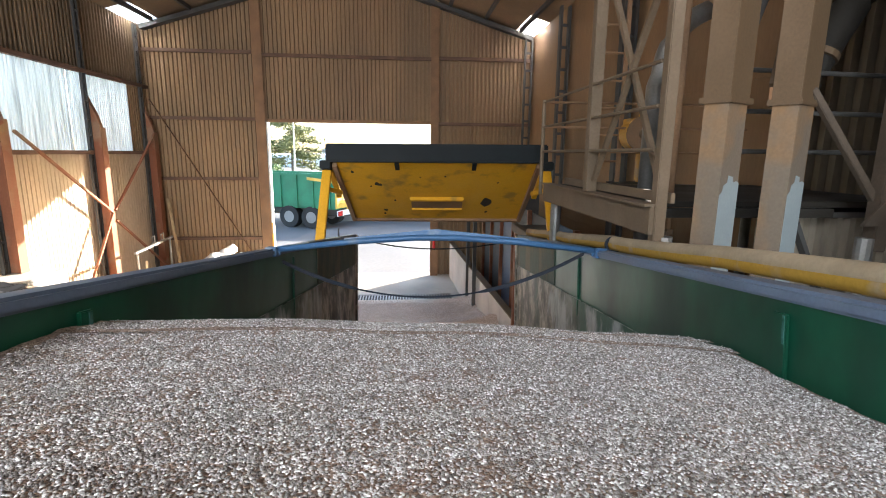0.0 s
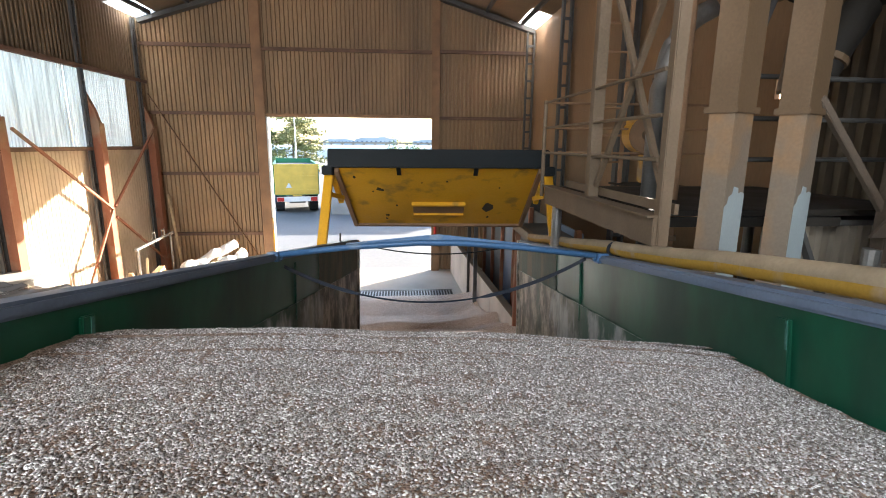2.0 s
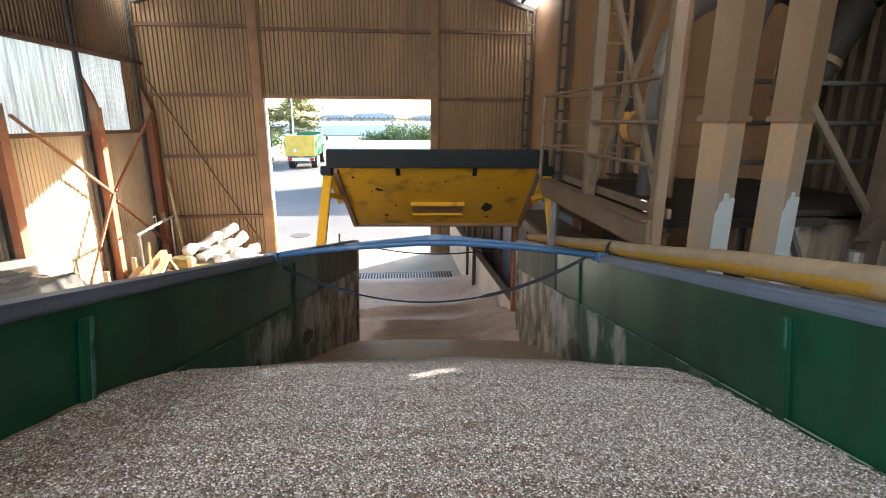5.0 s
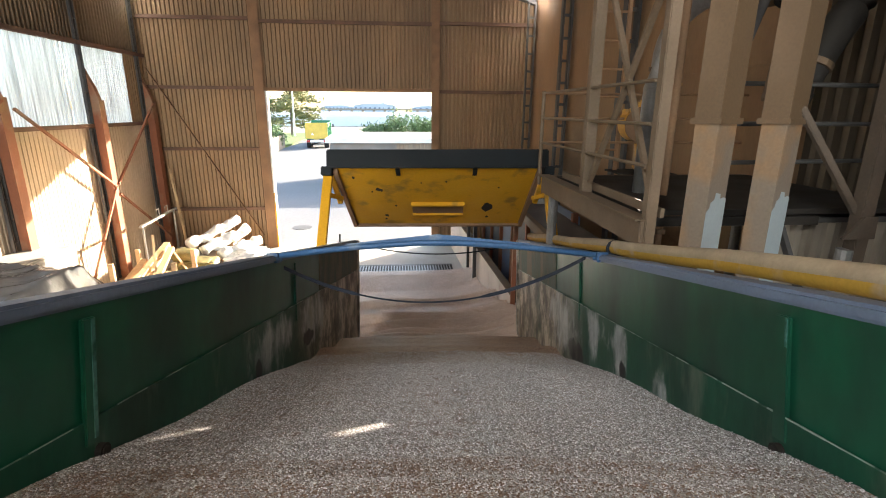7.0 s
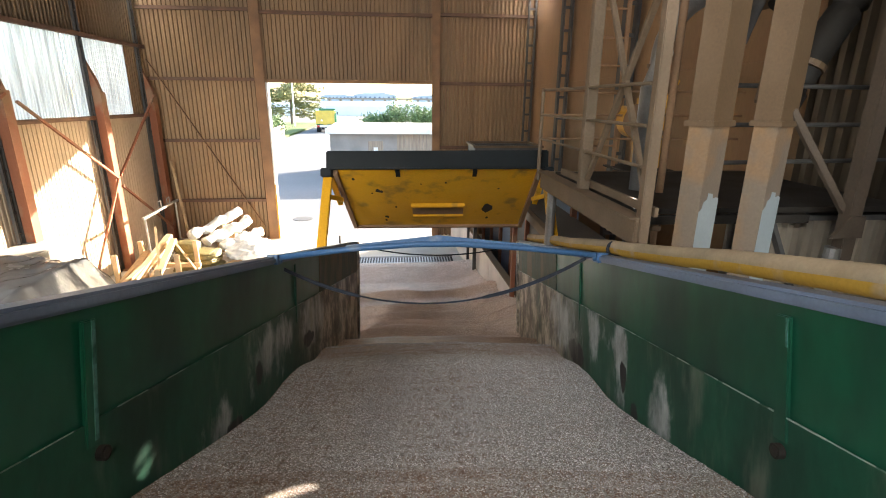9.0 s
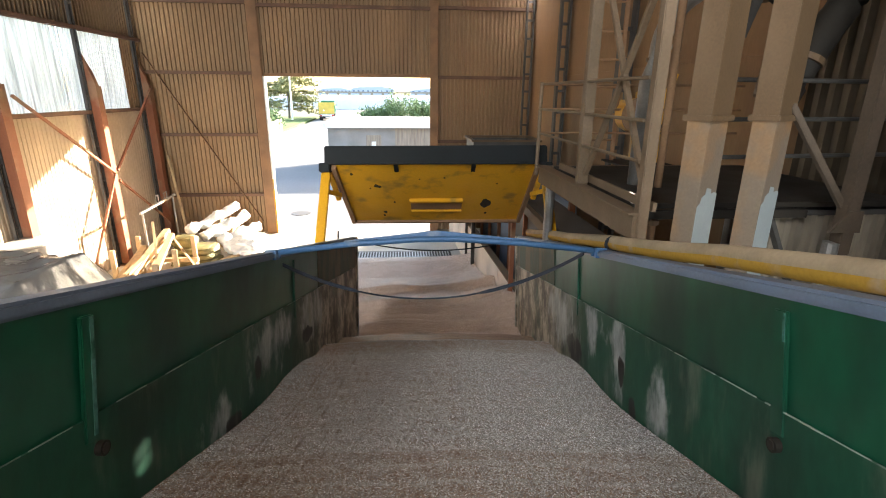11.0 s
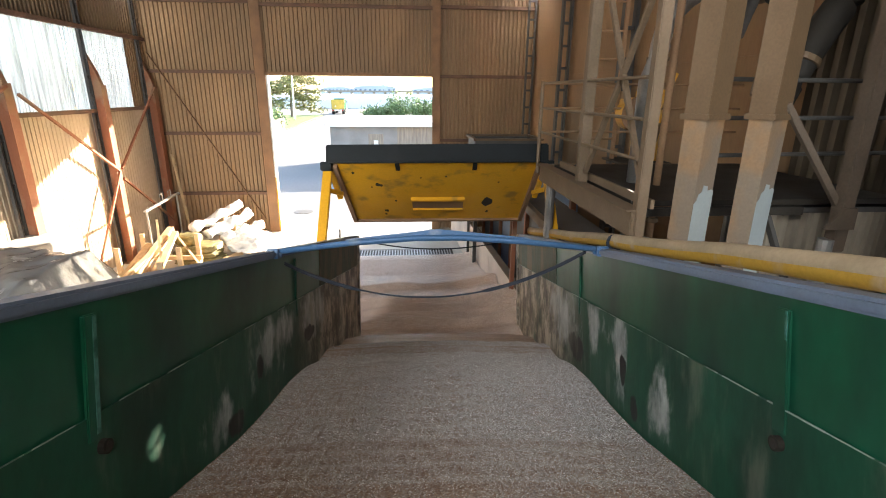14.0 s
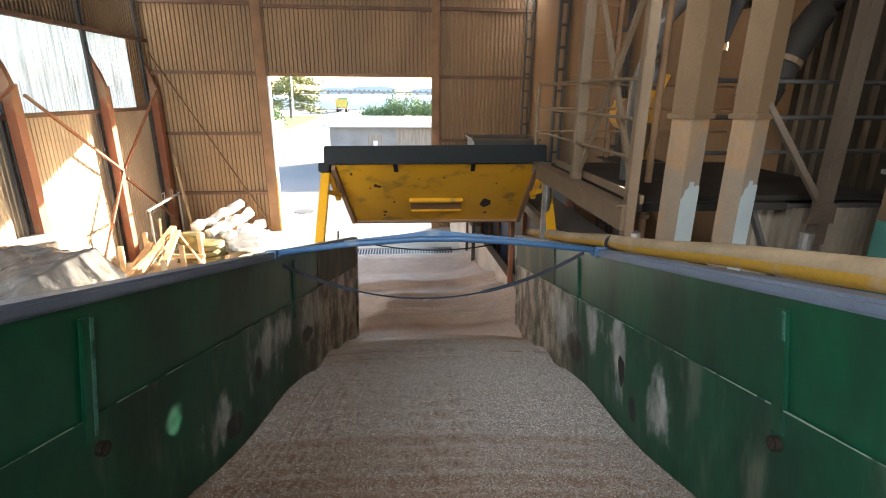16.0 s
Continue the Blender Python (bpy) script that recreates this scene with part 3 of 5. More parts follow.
# ---- outside ----
def build_outside():
    bm = bmesh.new()
    n = 40
    vs = {}
    for i in range(n + 1):
        for j in range(n + 1):
            x, y = -1500 + 3000 * i / n, -1500 + 3000 * j / n
            vs[i, j] = bm.verts.new((x, y, -0.26))
    for i in range(n):
        for j in range(n):
            bm.faces.new((vs[i, j], vs[i + 1, j], vs[i + 1, j + 1], vs[i, j + 1]))
    structure("ground", bm, M["field"], "pale dry open ground reaching the horizon", "ground")
    bm = B(-26, 14, YB + 0.3, 40, -0.22, -0.004)
    structure("pavement", bm, M["asphalt"], "pale worn asphalt yard in front of the shed", "yard")
    bm = poly(bmesh.new(), [(-14.5, 40, -0.2), (-6.5, 40, -0.2), (-9.2, 75, -0.2), (-12.2, 135, -0.2), (-17.5, 135, -0.2), (-14.5, 75, -0.2)], (0, 0, 0.19))
    structure("road", bm, M["asphalt"], "pale asphalt lane leading away from the yard", "road")
    tagged(done("manhole_cover", tube(bmesh.new(), [(-4.9, 19.1, -0.004), (-4.9, 19.1, 0.008)], 0.36, 24), M["dark_steel"]), "round iron manhole cover in the asphalt", "manhole cover")


build_outside()


# ---- the tipping trailer ----
# seconds, sideways and upright offsets of the load bed in the carried view, and its lean
BED = [
    (0, 1, -2, -3), (0.5, 3, 1, -3), (1, 3, 3, -3), (1.5, 4, 4, -3), (2, 4, 7, -3), (2.5, 3, 4, -3), (3, 0, 0, -3), (3.5, 0, 0, -3), (4, 1, 3, -2),
    (6.5, 3, 7, 1), (7, 3, 7, 1), (7.5, 3, 10, 1), (8, 3, 14, 2), (8.5, 4, 12, 2), (9, 3, 9, 3), (11.5, 0, 0, 3), (12, 0, 0, 3), (12.5, 0, 0, 3),
    (13, 1, 0, 3), (13.5, 1, -2, 3), (14, 3, -2, 4), (14.5, 3, -2, 5), (15, 1, 0, 5), (15.5, -2, 0, 5), (16, 0, 0, 5),
]
FOCAL = 784 / math.tan(cam.data.angle / 2)


def bed_pose(row, path):
    t, dx, dy, lean = row
    m = look(*path[1:])
    v = Vector(((772 + dx - 784) / FOCAL, (441 - 391 - dy) / FOCAL, -1)).normalized()
    r = lean / 583
    x = Vector((math.cos(r), math.sin(r), 0))
    x = (x - x.dot(v) * v).normalized()
    z = x.cross(v)
    rot = Matrix((x, v, z)).transposed()
    return m @ rot.to_4x4()


BED_ROWS = [(r[0], bed_pose(r, p)) for r, p in zip(BED, PATH)]
HW, REAR, FRONT, RIM, FLOOR = 1.15, 6.95, -1.1, -0.257, -1.75


def build_trailer():
    tr = thing("tipping_trailer", BED_ROWS[0][1], "green grain trailer with raised yellow tailgate, tipping its load", "trailer")
    for s in (-1, 1):
        side = part("side_wall", B(s * HW, s * (HW + 0.05), FRONT, REAR, FLOOR, RIM), M["green"], tr, "dark green painted steel side of the load bed")
        # lower sheet, worn towards the rear
        part("lower_sheet", B(s * (HW - 0.012), s * (HW - 0.002), FRONT + 0.1, REAR - 0.01, FLOOR, -0.637), M["worn_left" if s < 0 else "worn_right"], side, "lower green sheet worn to bare metal near the rear")
        part("rear_sheet", B(s * (HW - 0.010), s * (HW - 0.002), 4.75, REAR - 0.01, -0.63, RIM - 0.02), M["dirty_green"], side, "dirty brown-green rear sheet")
        # weld seam of short uneven runs
        rnd = random.Random(12 + s)
        bm = bmesh.new()
        y = FRONT + 0.1
        while y < REAR - 0.2:
            run = rnd.uniform(0.05, 0.30)
            w = rnd.uniform(0.0025, 0.0055 if s > 0 else 0.004)
            beam(bm, (s * (HW - 0.013), y, -0.634), (s * (HW - 0.013), y + run, -0.634), w, w)
            y += run + (rnd.uniform(0.0, 0.05) if s > 0 else rnd.uniform(0.02, 0.25))
        tagged(part("weld_seam", bm, M["weld"], side, "broken pale weld seam"), kind="stuff")
        bm = B(s * (HW - 0.02), s * (HW + 0.08), FRONT, REAR, RIM - 0.005, RIM + 0.045, 0.012)
        part("rim", bm, M["rim"], tr, "blue-grey box-section top rim")
        for y, wide, z0 in ((1.57, 0.065, -0.72), (3.93, 0.03, -0.77)):
            bm = B(s * (HW - 0.018), s * (HW - 0.002), y, y + wide, z0, -0.30, 0.004)
            part("rib", bm, M["green"], side, "narrow green stiffening rib")
            if y < 2:
                part("rib_edge", B(s * (HW - 0.0215), s * (HW - 0.0185), y + (0.035 if s < 0 else 0.002), y + (0.052 if s < 0 else 0.012), z0 + 0.02 if s < 0 else -0.40, -0.305), M["teal"], side, "pale chipped edge of the rib")
        yh = 1.635 if s < 0 else 1.60
        part("drain_socket", tube(bmesh.new(), [(s * (HW - 0.001), yh, -0.755), (s * (HW - 0.034), yh, -0.755)], 0.026, 18), M["deep_shade"], side, "scuffed round drain socket")
        part("drain_hole", tube(bmesh.new(), [(s * (HW - 0.030), yh, -0.755), (s * (HW - 0.037), yh, -0.755)], 0.017, 16), M["stain"], side, "dark drain hole")
        # rear corner posts
        bm = B(s * (HW - 0.03), s * (HW + 0.06), REAR, REAR + 0.09, FLOOR, RIM + 0.04, 0.006)
        part("corner_post", bm, M["worn_left"], tr)
    part("bed_floor", B(-HW - 0.04, HW + 0.04, FRONT, REAR + 0.08, FLOOR - 0.08, FLOOR - 0.003), M["worn_left"], tr)
    part("front_wall", B(-HW - 0.05, HW + 0.05, FRONT - 0.06, FRONT - 0.002, FLOOR, RIM), M["green"], tr)
    # ridge bow
    bm = bmesh.new()
    yb = 3.5
    tube(bm, [(-HW - 0.05, yb, RIM + 0.032), (-0.6, yb, RIM + 0.098), (-0.15, yb, RIM + 0.128), (0.15, yb, RIM + 0.128), (0.6, yb, RIM + 0.098), (HW + 0.05, yb, RIM + 0.032)], 0.022, 14)
    part("bow", bm, M["blue"], tr, "blue steel bow over the load bed", smooth=True)
    bm = bmesh.new()
    for s in (-1, 1):
        poly(bm, [(s * 0.66, yb + 0.03, RIM + 0.10), (0, yb + 0.03, RIM + 0.148), (0, yb + 0.03, RIM + 0.19), (s * 0.66, yb + 0.03, RIM + 0.122)], (0, 0.012, 0))
    part("bow_plate", bm, M["blue"], tr)
    for s in (-1, 1):
        bm = bmesh.new()
        box(bm, s * (HW - 0.03), s * (HW + 0.05), yb - 0.05, yb + 0.05, RIM - 0.01, RIM + 0.06, 0.004)
        tube(bm, [(s * (HW - 0.03), yb, RIM + 0.02), (s * (HW - 0.05), yb, RIM + 0.02)], 0.018, 6)
        part("bow_bracket", bm, M["blue"], tr)
    # webbing strap under the bow
    bm = bmesh.new()
    pts = []
    for i in range(41):
        u = i / 40
        x = -HW + 0.05 + u * (2 * HW - 0.14)
        sag = 1 - ((u - 0.47) / 0.53) ** 2
        pts.append((x, yb + 0.03, RIM + 0.02 - 0.32 * max(0, sag)))
    ring = []
    for i, p in enumerate(pts):
        w = 0.013 if i < 10 or i > 26 else 0.006
        ring.append([bm.verts.new((p[0], p[1] + a, p[2] + c)) for a, c in ((-0.004, -w), (0.004, -w), (0.004, w), (-0.004, w))])
    for a, b in zip(ring, ring[1:]):
        for k in range(4):
            bm.faces.new((a[k], a[(k + 1) % 4], b[(k + 1) % 4], b[k]))
    bmesh.ops.recalc_face_normals(bm, faces=bm.faces)
    part("strap", bm, M["strap"], tr, "dark webbing strap hanging slack")
    bm = tube(bmesh.new(), [(-0.5 + 0.1 * k, yb + 0.06, RIM + 0.10 - 0.055 * (1 - ((k - 5) / 5) ** 2)) for k in range(11)], 0.005, 6)
    part("cord", bm, M["black"], tr, "thin dark cord under the bow")
    # tailgate swung up and over the rear
    g0, g1 = Vector((0, 5.70, 0.64)), Vector((0, 7.10, 0.02))
    d = (g1 - g0).normalized()
    nrm = Vector((0, -d.z, d.y)) * -1
    if nrm.y > 0:
        nrm = -nrm
    gw = 1.17
    gate = part("tailgate", poly(bmesh.new(), [g0 + Vector((-gw, 0, 0)), g0 + Vector((gw, 0, 0)), g1 + Vector((gw, 0, 0)), g1 + Vector((-gw, 0, 0))], -nrm * 0.05), M["yellow"], tr, "worn yellow tailgate plate, raised")
    L = (g1 - g0).length

    def on_gate(u, v, lift=0.0):
        return g0 + Vector((u, 0, 0)) + d * v + nrm * lift
    for s in (-1, 1):
        bm = bmesh.new()
        beam(bm, on_gate(s * gw, 0, 0.0), on_gate(s * gw, L, 0.0), 0.05, 0.11, up=nrm)
        part("edge_rail", bm, M["dusty_steel"], gate, "rust-brown edge rail")
    bm = beam(bmesh.new(), on_gate(-gw, L + 0.02, 0.0), on_gate(gw, L + 0.02, 0.0), 0.04, 0.07, up=nrm)
    part("lower_rail", bm, M["dusty_steel"], gate)
    bm = B(-1.25, 1.25, 5.58, 5.66, 0.64, 0.845, 0.012)
    part("seal_beam", bm, M["black"], gate, "black rubber-faced top beam")
    for x in (-0.46, 0.43):
        bm = beam(bmesh.new(), on_gate(x, -0.02, 0.012), on_gate(x, 0.12, 0.012), 0.05, 0.02, up=nrm)
        part("seal_tab", bm, M["black"], gate)
    bm = bmesh.new()
    beam(bm, on_gate(-0.35, 0.86, 0.03), on_gate(0.35, 0.86, 0.03), 0.05, 0.05, 0.006, up=nrm)
    beam(bm, on_gate(-0.34, 1.19, 0.02), on_gate(0.34, 1.19, 0.02), 0.03, 0.03, 0.004, up=nrm)
    part("chute_frame", bm, M["yellow"], gate, "bright yellow grain-hatch frame")
    bm = beam(bmesh.new(), on_gate(-0.34, 1.03, 0.004), on_gate(0.34, 1.03, 0.004), 0.26, 0.012, up=nrm)
    part("chute_door", bm, M["dusty_steel"], gate, "rust-brown grain-hatch slide")
    random.seed(4)
    for u, v, r in ((0.66, 1.0, 0.085), (-0.74, 0.5, 0.03), (-0.70, 0.52, 0.022), (-0.82, 0.56, 0.012), (-0.70, 1.25, 0.03), (-0.72, 1.36, 0.02), (0.68, 1.30, 0.02), (0.1, 0.3, 0.012), (-0.2, 0.33, 0.010), (0.75, 0.45, 0.012), (-1.0, 0.2, 0.02), (-0.55, 0.95, 0.015)):
        bm = bmesh.new()
        k = 11
        ring = [on_gate(u + r * (0.7 + 0.5 * random.random()) * math.cos(6.283 * i / k), v + 1.5 * r * (0.6 + 0.6 * random.random()) * math.sin(6.283 * i / k), 0.0035) for i in range(k)]
        poly(bm, ring, -nrm * 0.003)
        part("paint_chip", bm, M["stain"], gate, "dark chip where the paint is gone")
    # lifting arms
    for s in (-1, 1):
        bm = bmesh.new()
        beam(bm, (s * 1.27, 5.32, -0.38), (s * 1.26, 5.74, 0.60), 0.06, 0.10, 0.008, up=(1, 0, 0))
        arm = part("lift_arm", bm, M["yellow"], tr, "yellow tailgate lift arm")
        bm = bmesh.new()
        beam(bm, (s * 1.24, 5.76, 0.60), (s * 1.19, 6.1, 0.27), 0.045, 0.06, 0.006, up=(1, 0, 0))
        beam(bm, (s * 1.24, 5.62, 0.34), (s * 1.15, 6.0, 0.32), 0.04, 0.05, 0.006)
        part("link", bm, M["yellow"], arm)
        part("pivot_block", B(s * 1.20, s * 1.32, 5.6, 5.76, 0.56, 0.66, 0.01), M["black"], arm)
    # small post on the left rear
    part("pin", tube(bmesh.new(), [(-1.27, 6.4, RIM + 0.0), (-1.27, 6.4, RIM + 0.14)], 0.012, 8), M["dark_steel"], tr)
    # rolled tarpaulin cover along the right rim
    bm = bmesh.new()
    pts = [(HW + 0.10 + 0.012 * math.sin(3 * i), FRONT + 0.1 + i * 0.35, RIM + 0.085 + 0.005 * math.sin(5 * i)) for i in range(24)]
    tube(bm, [p for p in pts if p[1] < REAR + 0.05], 0.04, 14)
    roll = part("cover_roll", bm, M["canvas"], tr, "rolled-up yellow canvas cover, dusty on top", smooth=True)
    bm = bmesh.new()
    tube(bm, [(p[0] - 0.001, p[1], p[2] + 0.020) for p in pts if p[1] < REAR], 0.0395, 12)
    part("dust_layer", bm, M["canvas_dust"], roll, "tan dust on the roll", smooth=True)
    bm = bmesh.new()
    tube(bm, [(HW + 0.10 + 0.05 * math.cos(a / 3), 3.48, RIM + 0.085 + 0.05 * math.sin(a / 3)) for a in range(0, 20)], 0.012, 6)
    part("tie_cord", bm, M["strap"], roll)
    return tr


trailer = build_trailer()
HINGE = Vector((0, 6.3, FLOOR - 0.09))


def build_chassis():
    c = thing("trailer_chassis", pose(0, 0, 0), "dark steel wheeled chassis under the tipped load bed", "chassis")
    for s in (-1, 1):
        part("frame_rail", B(s * 0.38, s * 0.48, -7.6, 0.2, 0.62, 0.80, 0.006), M["dark_steel"], c)
        part("hinge_bracket", B(s * 0.39, s * 0.47, -0.1, 0.1, 0.802, 1.0), M["dark_steel"], c)
        for y in (-1.1, -2.5):
            t = part("wheel", tube(bmesh.new(), [(s * 0.72, y, 0.55), (s * 1.15, y, 0.55)], 0.55, 26), M["tyre"], c)
            part("rim", tube(bmesh.new(), [(s * 0.70, y, 0.55), (s * 1.16, y, 0.55)], 0.28, 18), M["roofing"], t)
    for y in (-1.1, -2.5):
        part("axle", tube(bmesh.new(), [(-0.72, y, 0.55), (0.72, y, 0.55)], 0.06, 10), M["dark_steel"], c)
    part("cross_member", B(-0.38, 0.38, -6.3, -6.1, 0.62, 0.80), M["dark_steel"], c)
    part("drawbar", beam(bmesh.new(), (0, -7.4, 0.7), (0, -9.0, 0.6), 0.14, 0.12, 0.01), M["dark_steel"], c)
    part("support_leg", B(-0.06, 0.06, -7.2, -7.05, 0, 0.62), M["dark_steel"], c)
    part("ram_cylinder", tube(bmesh.new(), [(0, -5.6, 0.5), (0, -5.6, 1.15)], 0.11, 16), M["dark_steel"], c)
    rod = part("ram_rod", tube(bmesh.new(), [(0, 0, -0.9), (0, 0, 0)], 0.07, 14), M["galv"], c, "bright hydraulic ram rod")
    return c, rod


chassis, ram_rod = build_chassis()


# ---- grain load in rigid slabs that slide and settle ----
PY = [-6, 0, 1.3, 1.9, 2.3, 2.7, 3.2, 3.7, 4.4, 5.6, 6.9, 7.7, 9.5]
PT = [0, 3, 4.2, 6.3, 7, 9, 12, 16]
PZ = np.array([
    [-.40, -.41, -.44, -.415, -.59, -.90, -1.12, -1.28, -1.48, -1.58, -1.68, -1.95, -2.7],
    [-.44, -.45, -.465, -.44, -.62, -.92, -1.12, -1.26, -1.46, -1.58, -1.68, -1.95, -2.7],
    [-.52, -.53, -.555, -.54, -.62, -.78, -.93, -1.06, -1.25, -1.44, -1.66, -1.95, -2.7],
    [-.60, -.62, -.69, -.745, -.79, -.84, -.93, -1.04, -1.17, -1.34, -1.61, -1.95, -2.7],
    [-.60, -.62, -.71, -.82, -.88, -.91, -.98, -1.08, -1.19, -1.33, -1.60, -1.95, -2.7],
    [-.80, -.85, -.93, -1.01, -1.07, -1.12, -1.17, -1.12, -1.19, -1.32, -1.61, -1.95, -2.7],
    [-.90, -.95, -1.02, -1.09, -1.12, -1.17, -1.19, -1.16, -1.21, -1.38, -1.62, -1.95, -2.7],
    [-1.0, -1.05, -1.14, -1.21, -1.255, -1.30, -1.29, -1.26, -1.35, -1.42, -1.64, -1.95, -2.7]])


def level(y, t):
    row = [np.interp(t, PT, PZ[:, k]) for k in range(len(PY))]
    wave = 0.028 * math.sin(2 * math.pi * (y - 0.25 * slide(t)) / 1.05) * max(0, min(1, (y - 3.9) / 0.8)) * max(0, min(1, (6.5 - y) / 0.8)) * max(0, min(1, (t - 4) / 3))
    return float(np.mean(np.interp([y - 0.2, y - 0.1, y, y + 0.1, y + 0.2], PY, row))) + wave


def slide(t):
    return float(np.interp(t, [0, 3, 6, 7, 9, 12, 16], [0, 0.1, 0.9, 1.2, 1.7, 2.1, 2.6]))


STEP = 0.18


def slab_mesh(name, kernels, seed, kind="kernel"):
    """A slab of loose grain: an uneven top, and on the near ones single kernels."""
    rs = np.random.RandomState(seed)
    nx, ny, ln = 46, 10, STEP * 1.4
    verts, faces = [], []
    for j in range(ny + 1):
        for i in range(nx + 1):
            x, y = -HW - 0.03 + (2 * HW + 0.06) * i / nx, -ln / 2 + ln * j / ny
            z = 0.03 * (1 - (x / HW) ** 2) + 0.008 * noise.noise((x * 2.5, 0, 0)) + 0.004 * noise.noise((x * 9, y * 9, seed)) * (1 - (2 * y / ln) ** 2)
            edge = abs(y) / (ln / 2)
            z -= 0.006 * (max(0, edge - 0.78) / 0.22) ** 1.5
            verts.append((x, y - 0.03 * (x / HW) ** 2, z))
    for j in range(ny):
        for i in range(nx):
            a = j * (nx + 1) + i
            faces.append((a, a + 1, a + nx + 2, a + nx + 1))
    mats = [0] * len(faces)
    if kernels:
        tops = np.array(verts).reshape(ny + 1, nx + 1, 3)
        x = rs.uniform(-HW + 0.02, HW - 0.02, kernels)
        y = rs.uniform(-ln / 2 * 0.93, ln / 2 * 0.93, kernels)
        i = np.clip(((x + HW + 0.03) / (2 * HW + 0.06) * nx).astype(int), 0, nx)
        j = np.clip(((y + ln / 2) / ln * ny).astype(int), 0, ny)
        z = tops[j, i, 2] + rs.uniform(-0.001, 0.0035, kernels)
        yaw, tilt = rs.uniform(0, 6.283, kernels), rs.normal(0, 0.35, kernels)
        a, b, c = 0.0047 * rs.uniform(0.75, 1.25, kernels), 0.0029 * rs.uniform(0.8, 1.2, kernels), 0.0023
        u = np.stack([np.cos(yaw) * np.cos(tilt), np.sin(yaw) * np.cos(tilt), np.sin(tilt)], 1)
        v = np.stack([-np.sin(yaw), np.cos(yaw), 0 * yaw], 1)
        w = np.cross(u, v)
        p = np.stack([x, y - 0.03 * (x / HW) ** 2, z], 1)
        six = np.stack([p + u * a[:, None], p + v * b[:, None], p - u * a[:, None], p - v * b[:, None], p + w * c, p - w * c], 1).reshape(-1, 3)
        base = len(verts)
        tri = np.array([(0, 1, 4), (1, 2, 4), (2, 3, 4), (3, 0, 4), (1, 0, 5), (2, 1, 5), (3, 2, 5), (0, 3, 5)])
        f = (tri[None] + (np.arange(kernels) * 6)[:, None, None] + base).reshape(-1, 3)
        verts += six.tolist()
        faces += f.tolist()
        mats += [1] * len(f)
    me = bpy.data.meshes.new(name)
    me.from_pydata(verts, [], faces)
    me.materials.append(M["grain_lit" if kind == "kernel" else "grain"])
    me.materials.append(M[kind])
    me.polygons.foreach_set("material_index", mats)
    me.shade_smooth()
    me.update()
    return me


def build_grain():
    load = tagged(new("grain_load"), "pale brown grain sliding out of the tipped load bed", "grain")
    load.matrix_world = BED_ROWS[0][1]
    dense = [slab_mesh("grain_slab", 21000, 11 + k) for k in range(3)]
    thin = [slab_mesh("grain_slab", 9500, 31 + k, "kernel_shade") for k in range(2)]
    mid = [slab_mesh("grain_slab", 15000, 41 + k, "kernel_mid") for k in range(2)]
    plain = [slab_mesh("grain_slab", 0, 51 + k, "kernel_shade") for k in range(3)]
    slabs = []
    y, k = -0.9, 0
    while y < 7.2:
        # slabs on top at the start get the lit tone, the others the shaded ones
        me = dense[k % 3] if 0.3 < y < 2.4 else mid[k % 2] if -0.2 < y < 2.8 else thin[k % 2] if y < 3.4 else plain[k % 3]
        ob = tagged(new("grain_slab", me), kind="stuff")
        ob.parent = load
        slabs.append((ob, y))
        y += STEP
        k += 1
    return load, slabs


load, slabs = build_grain()



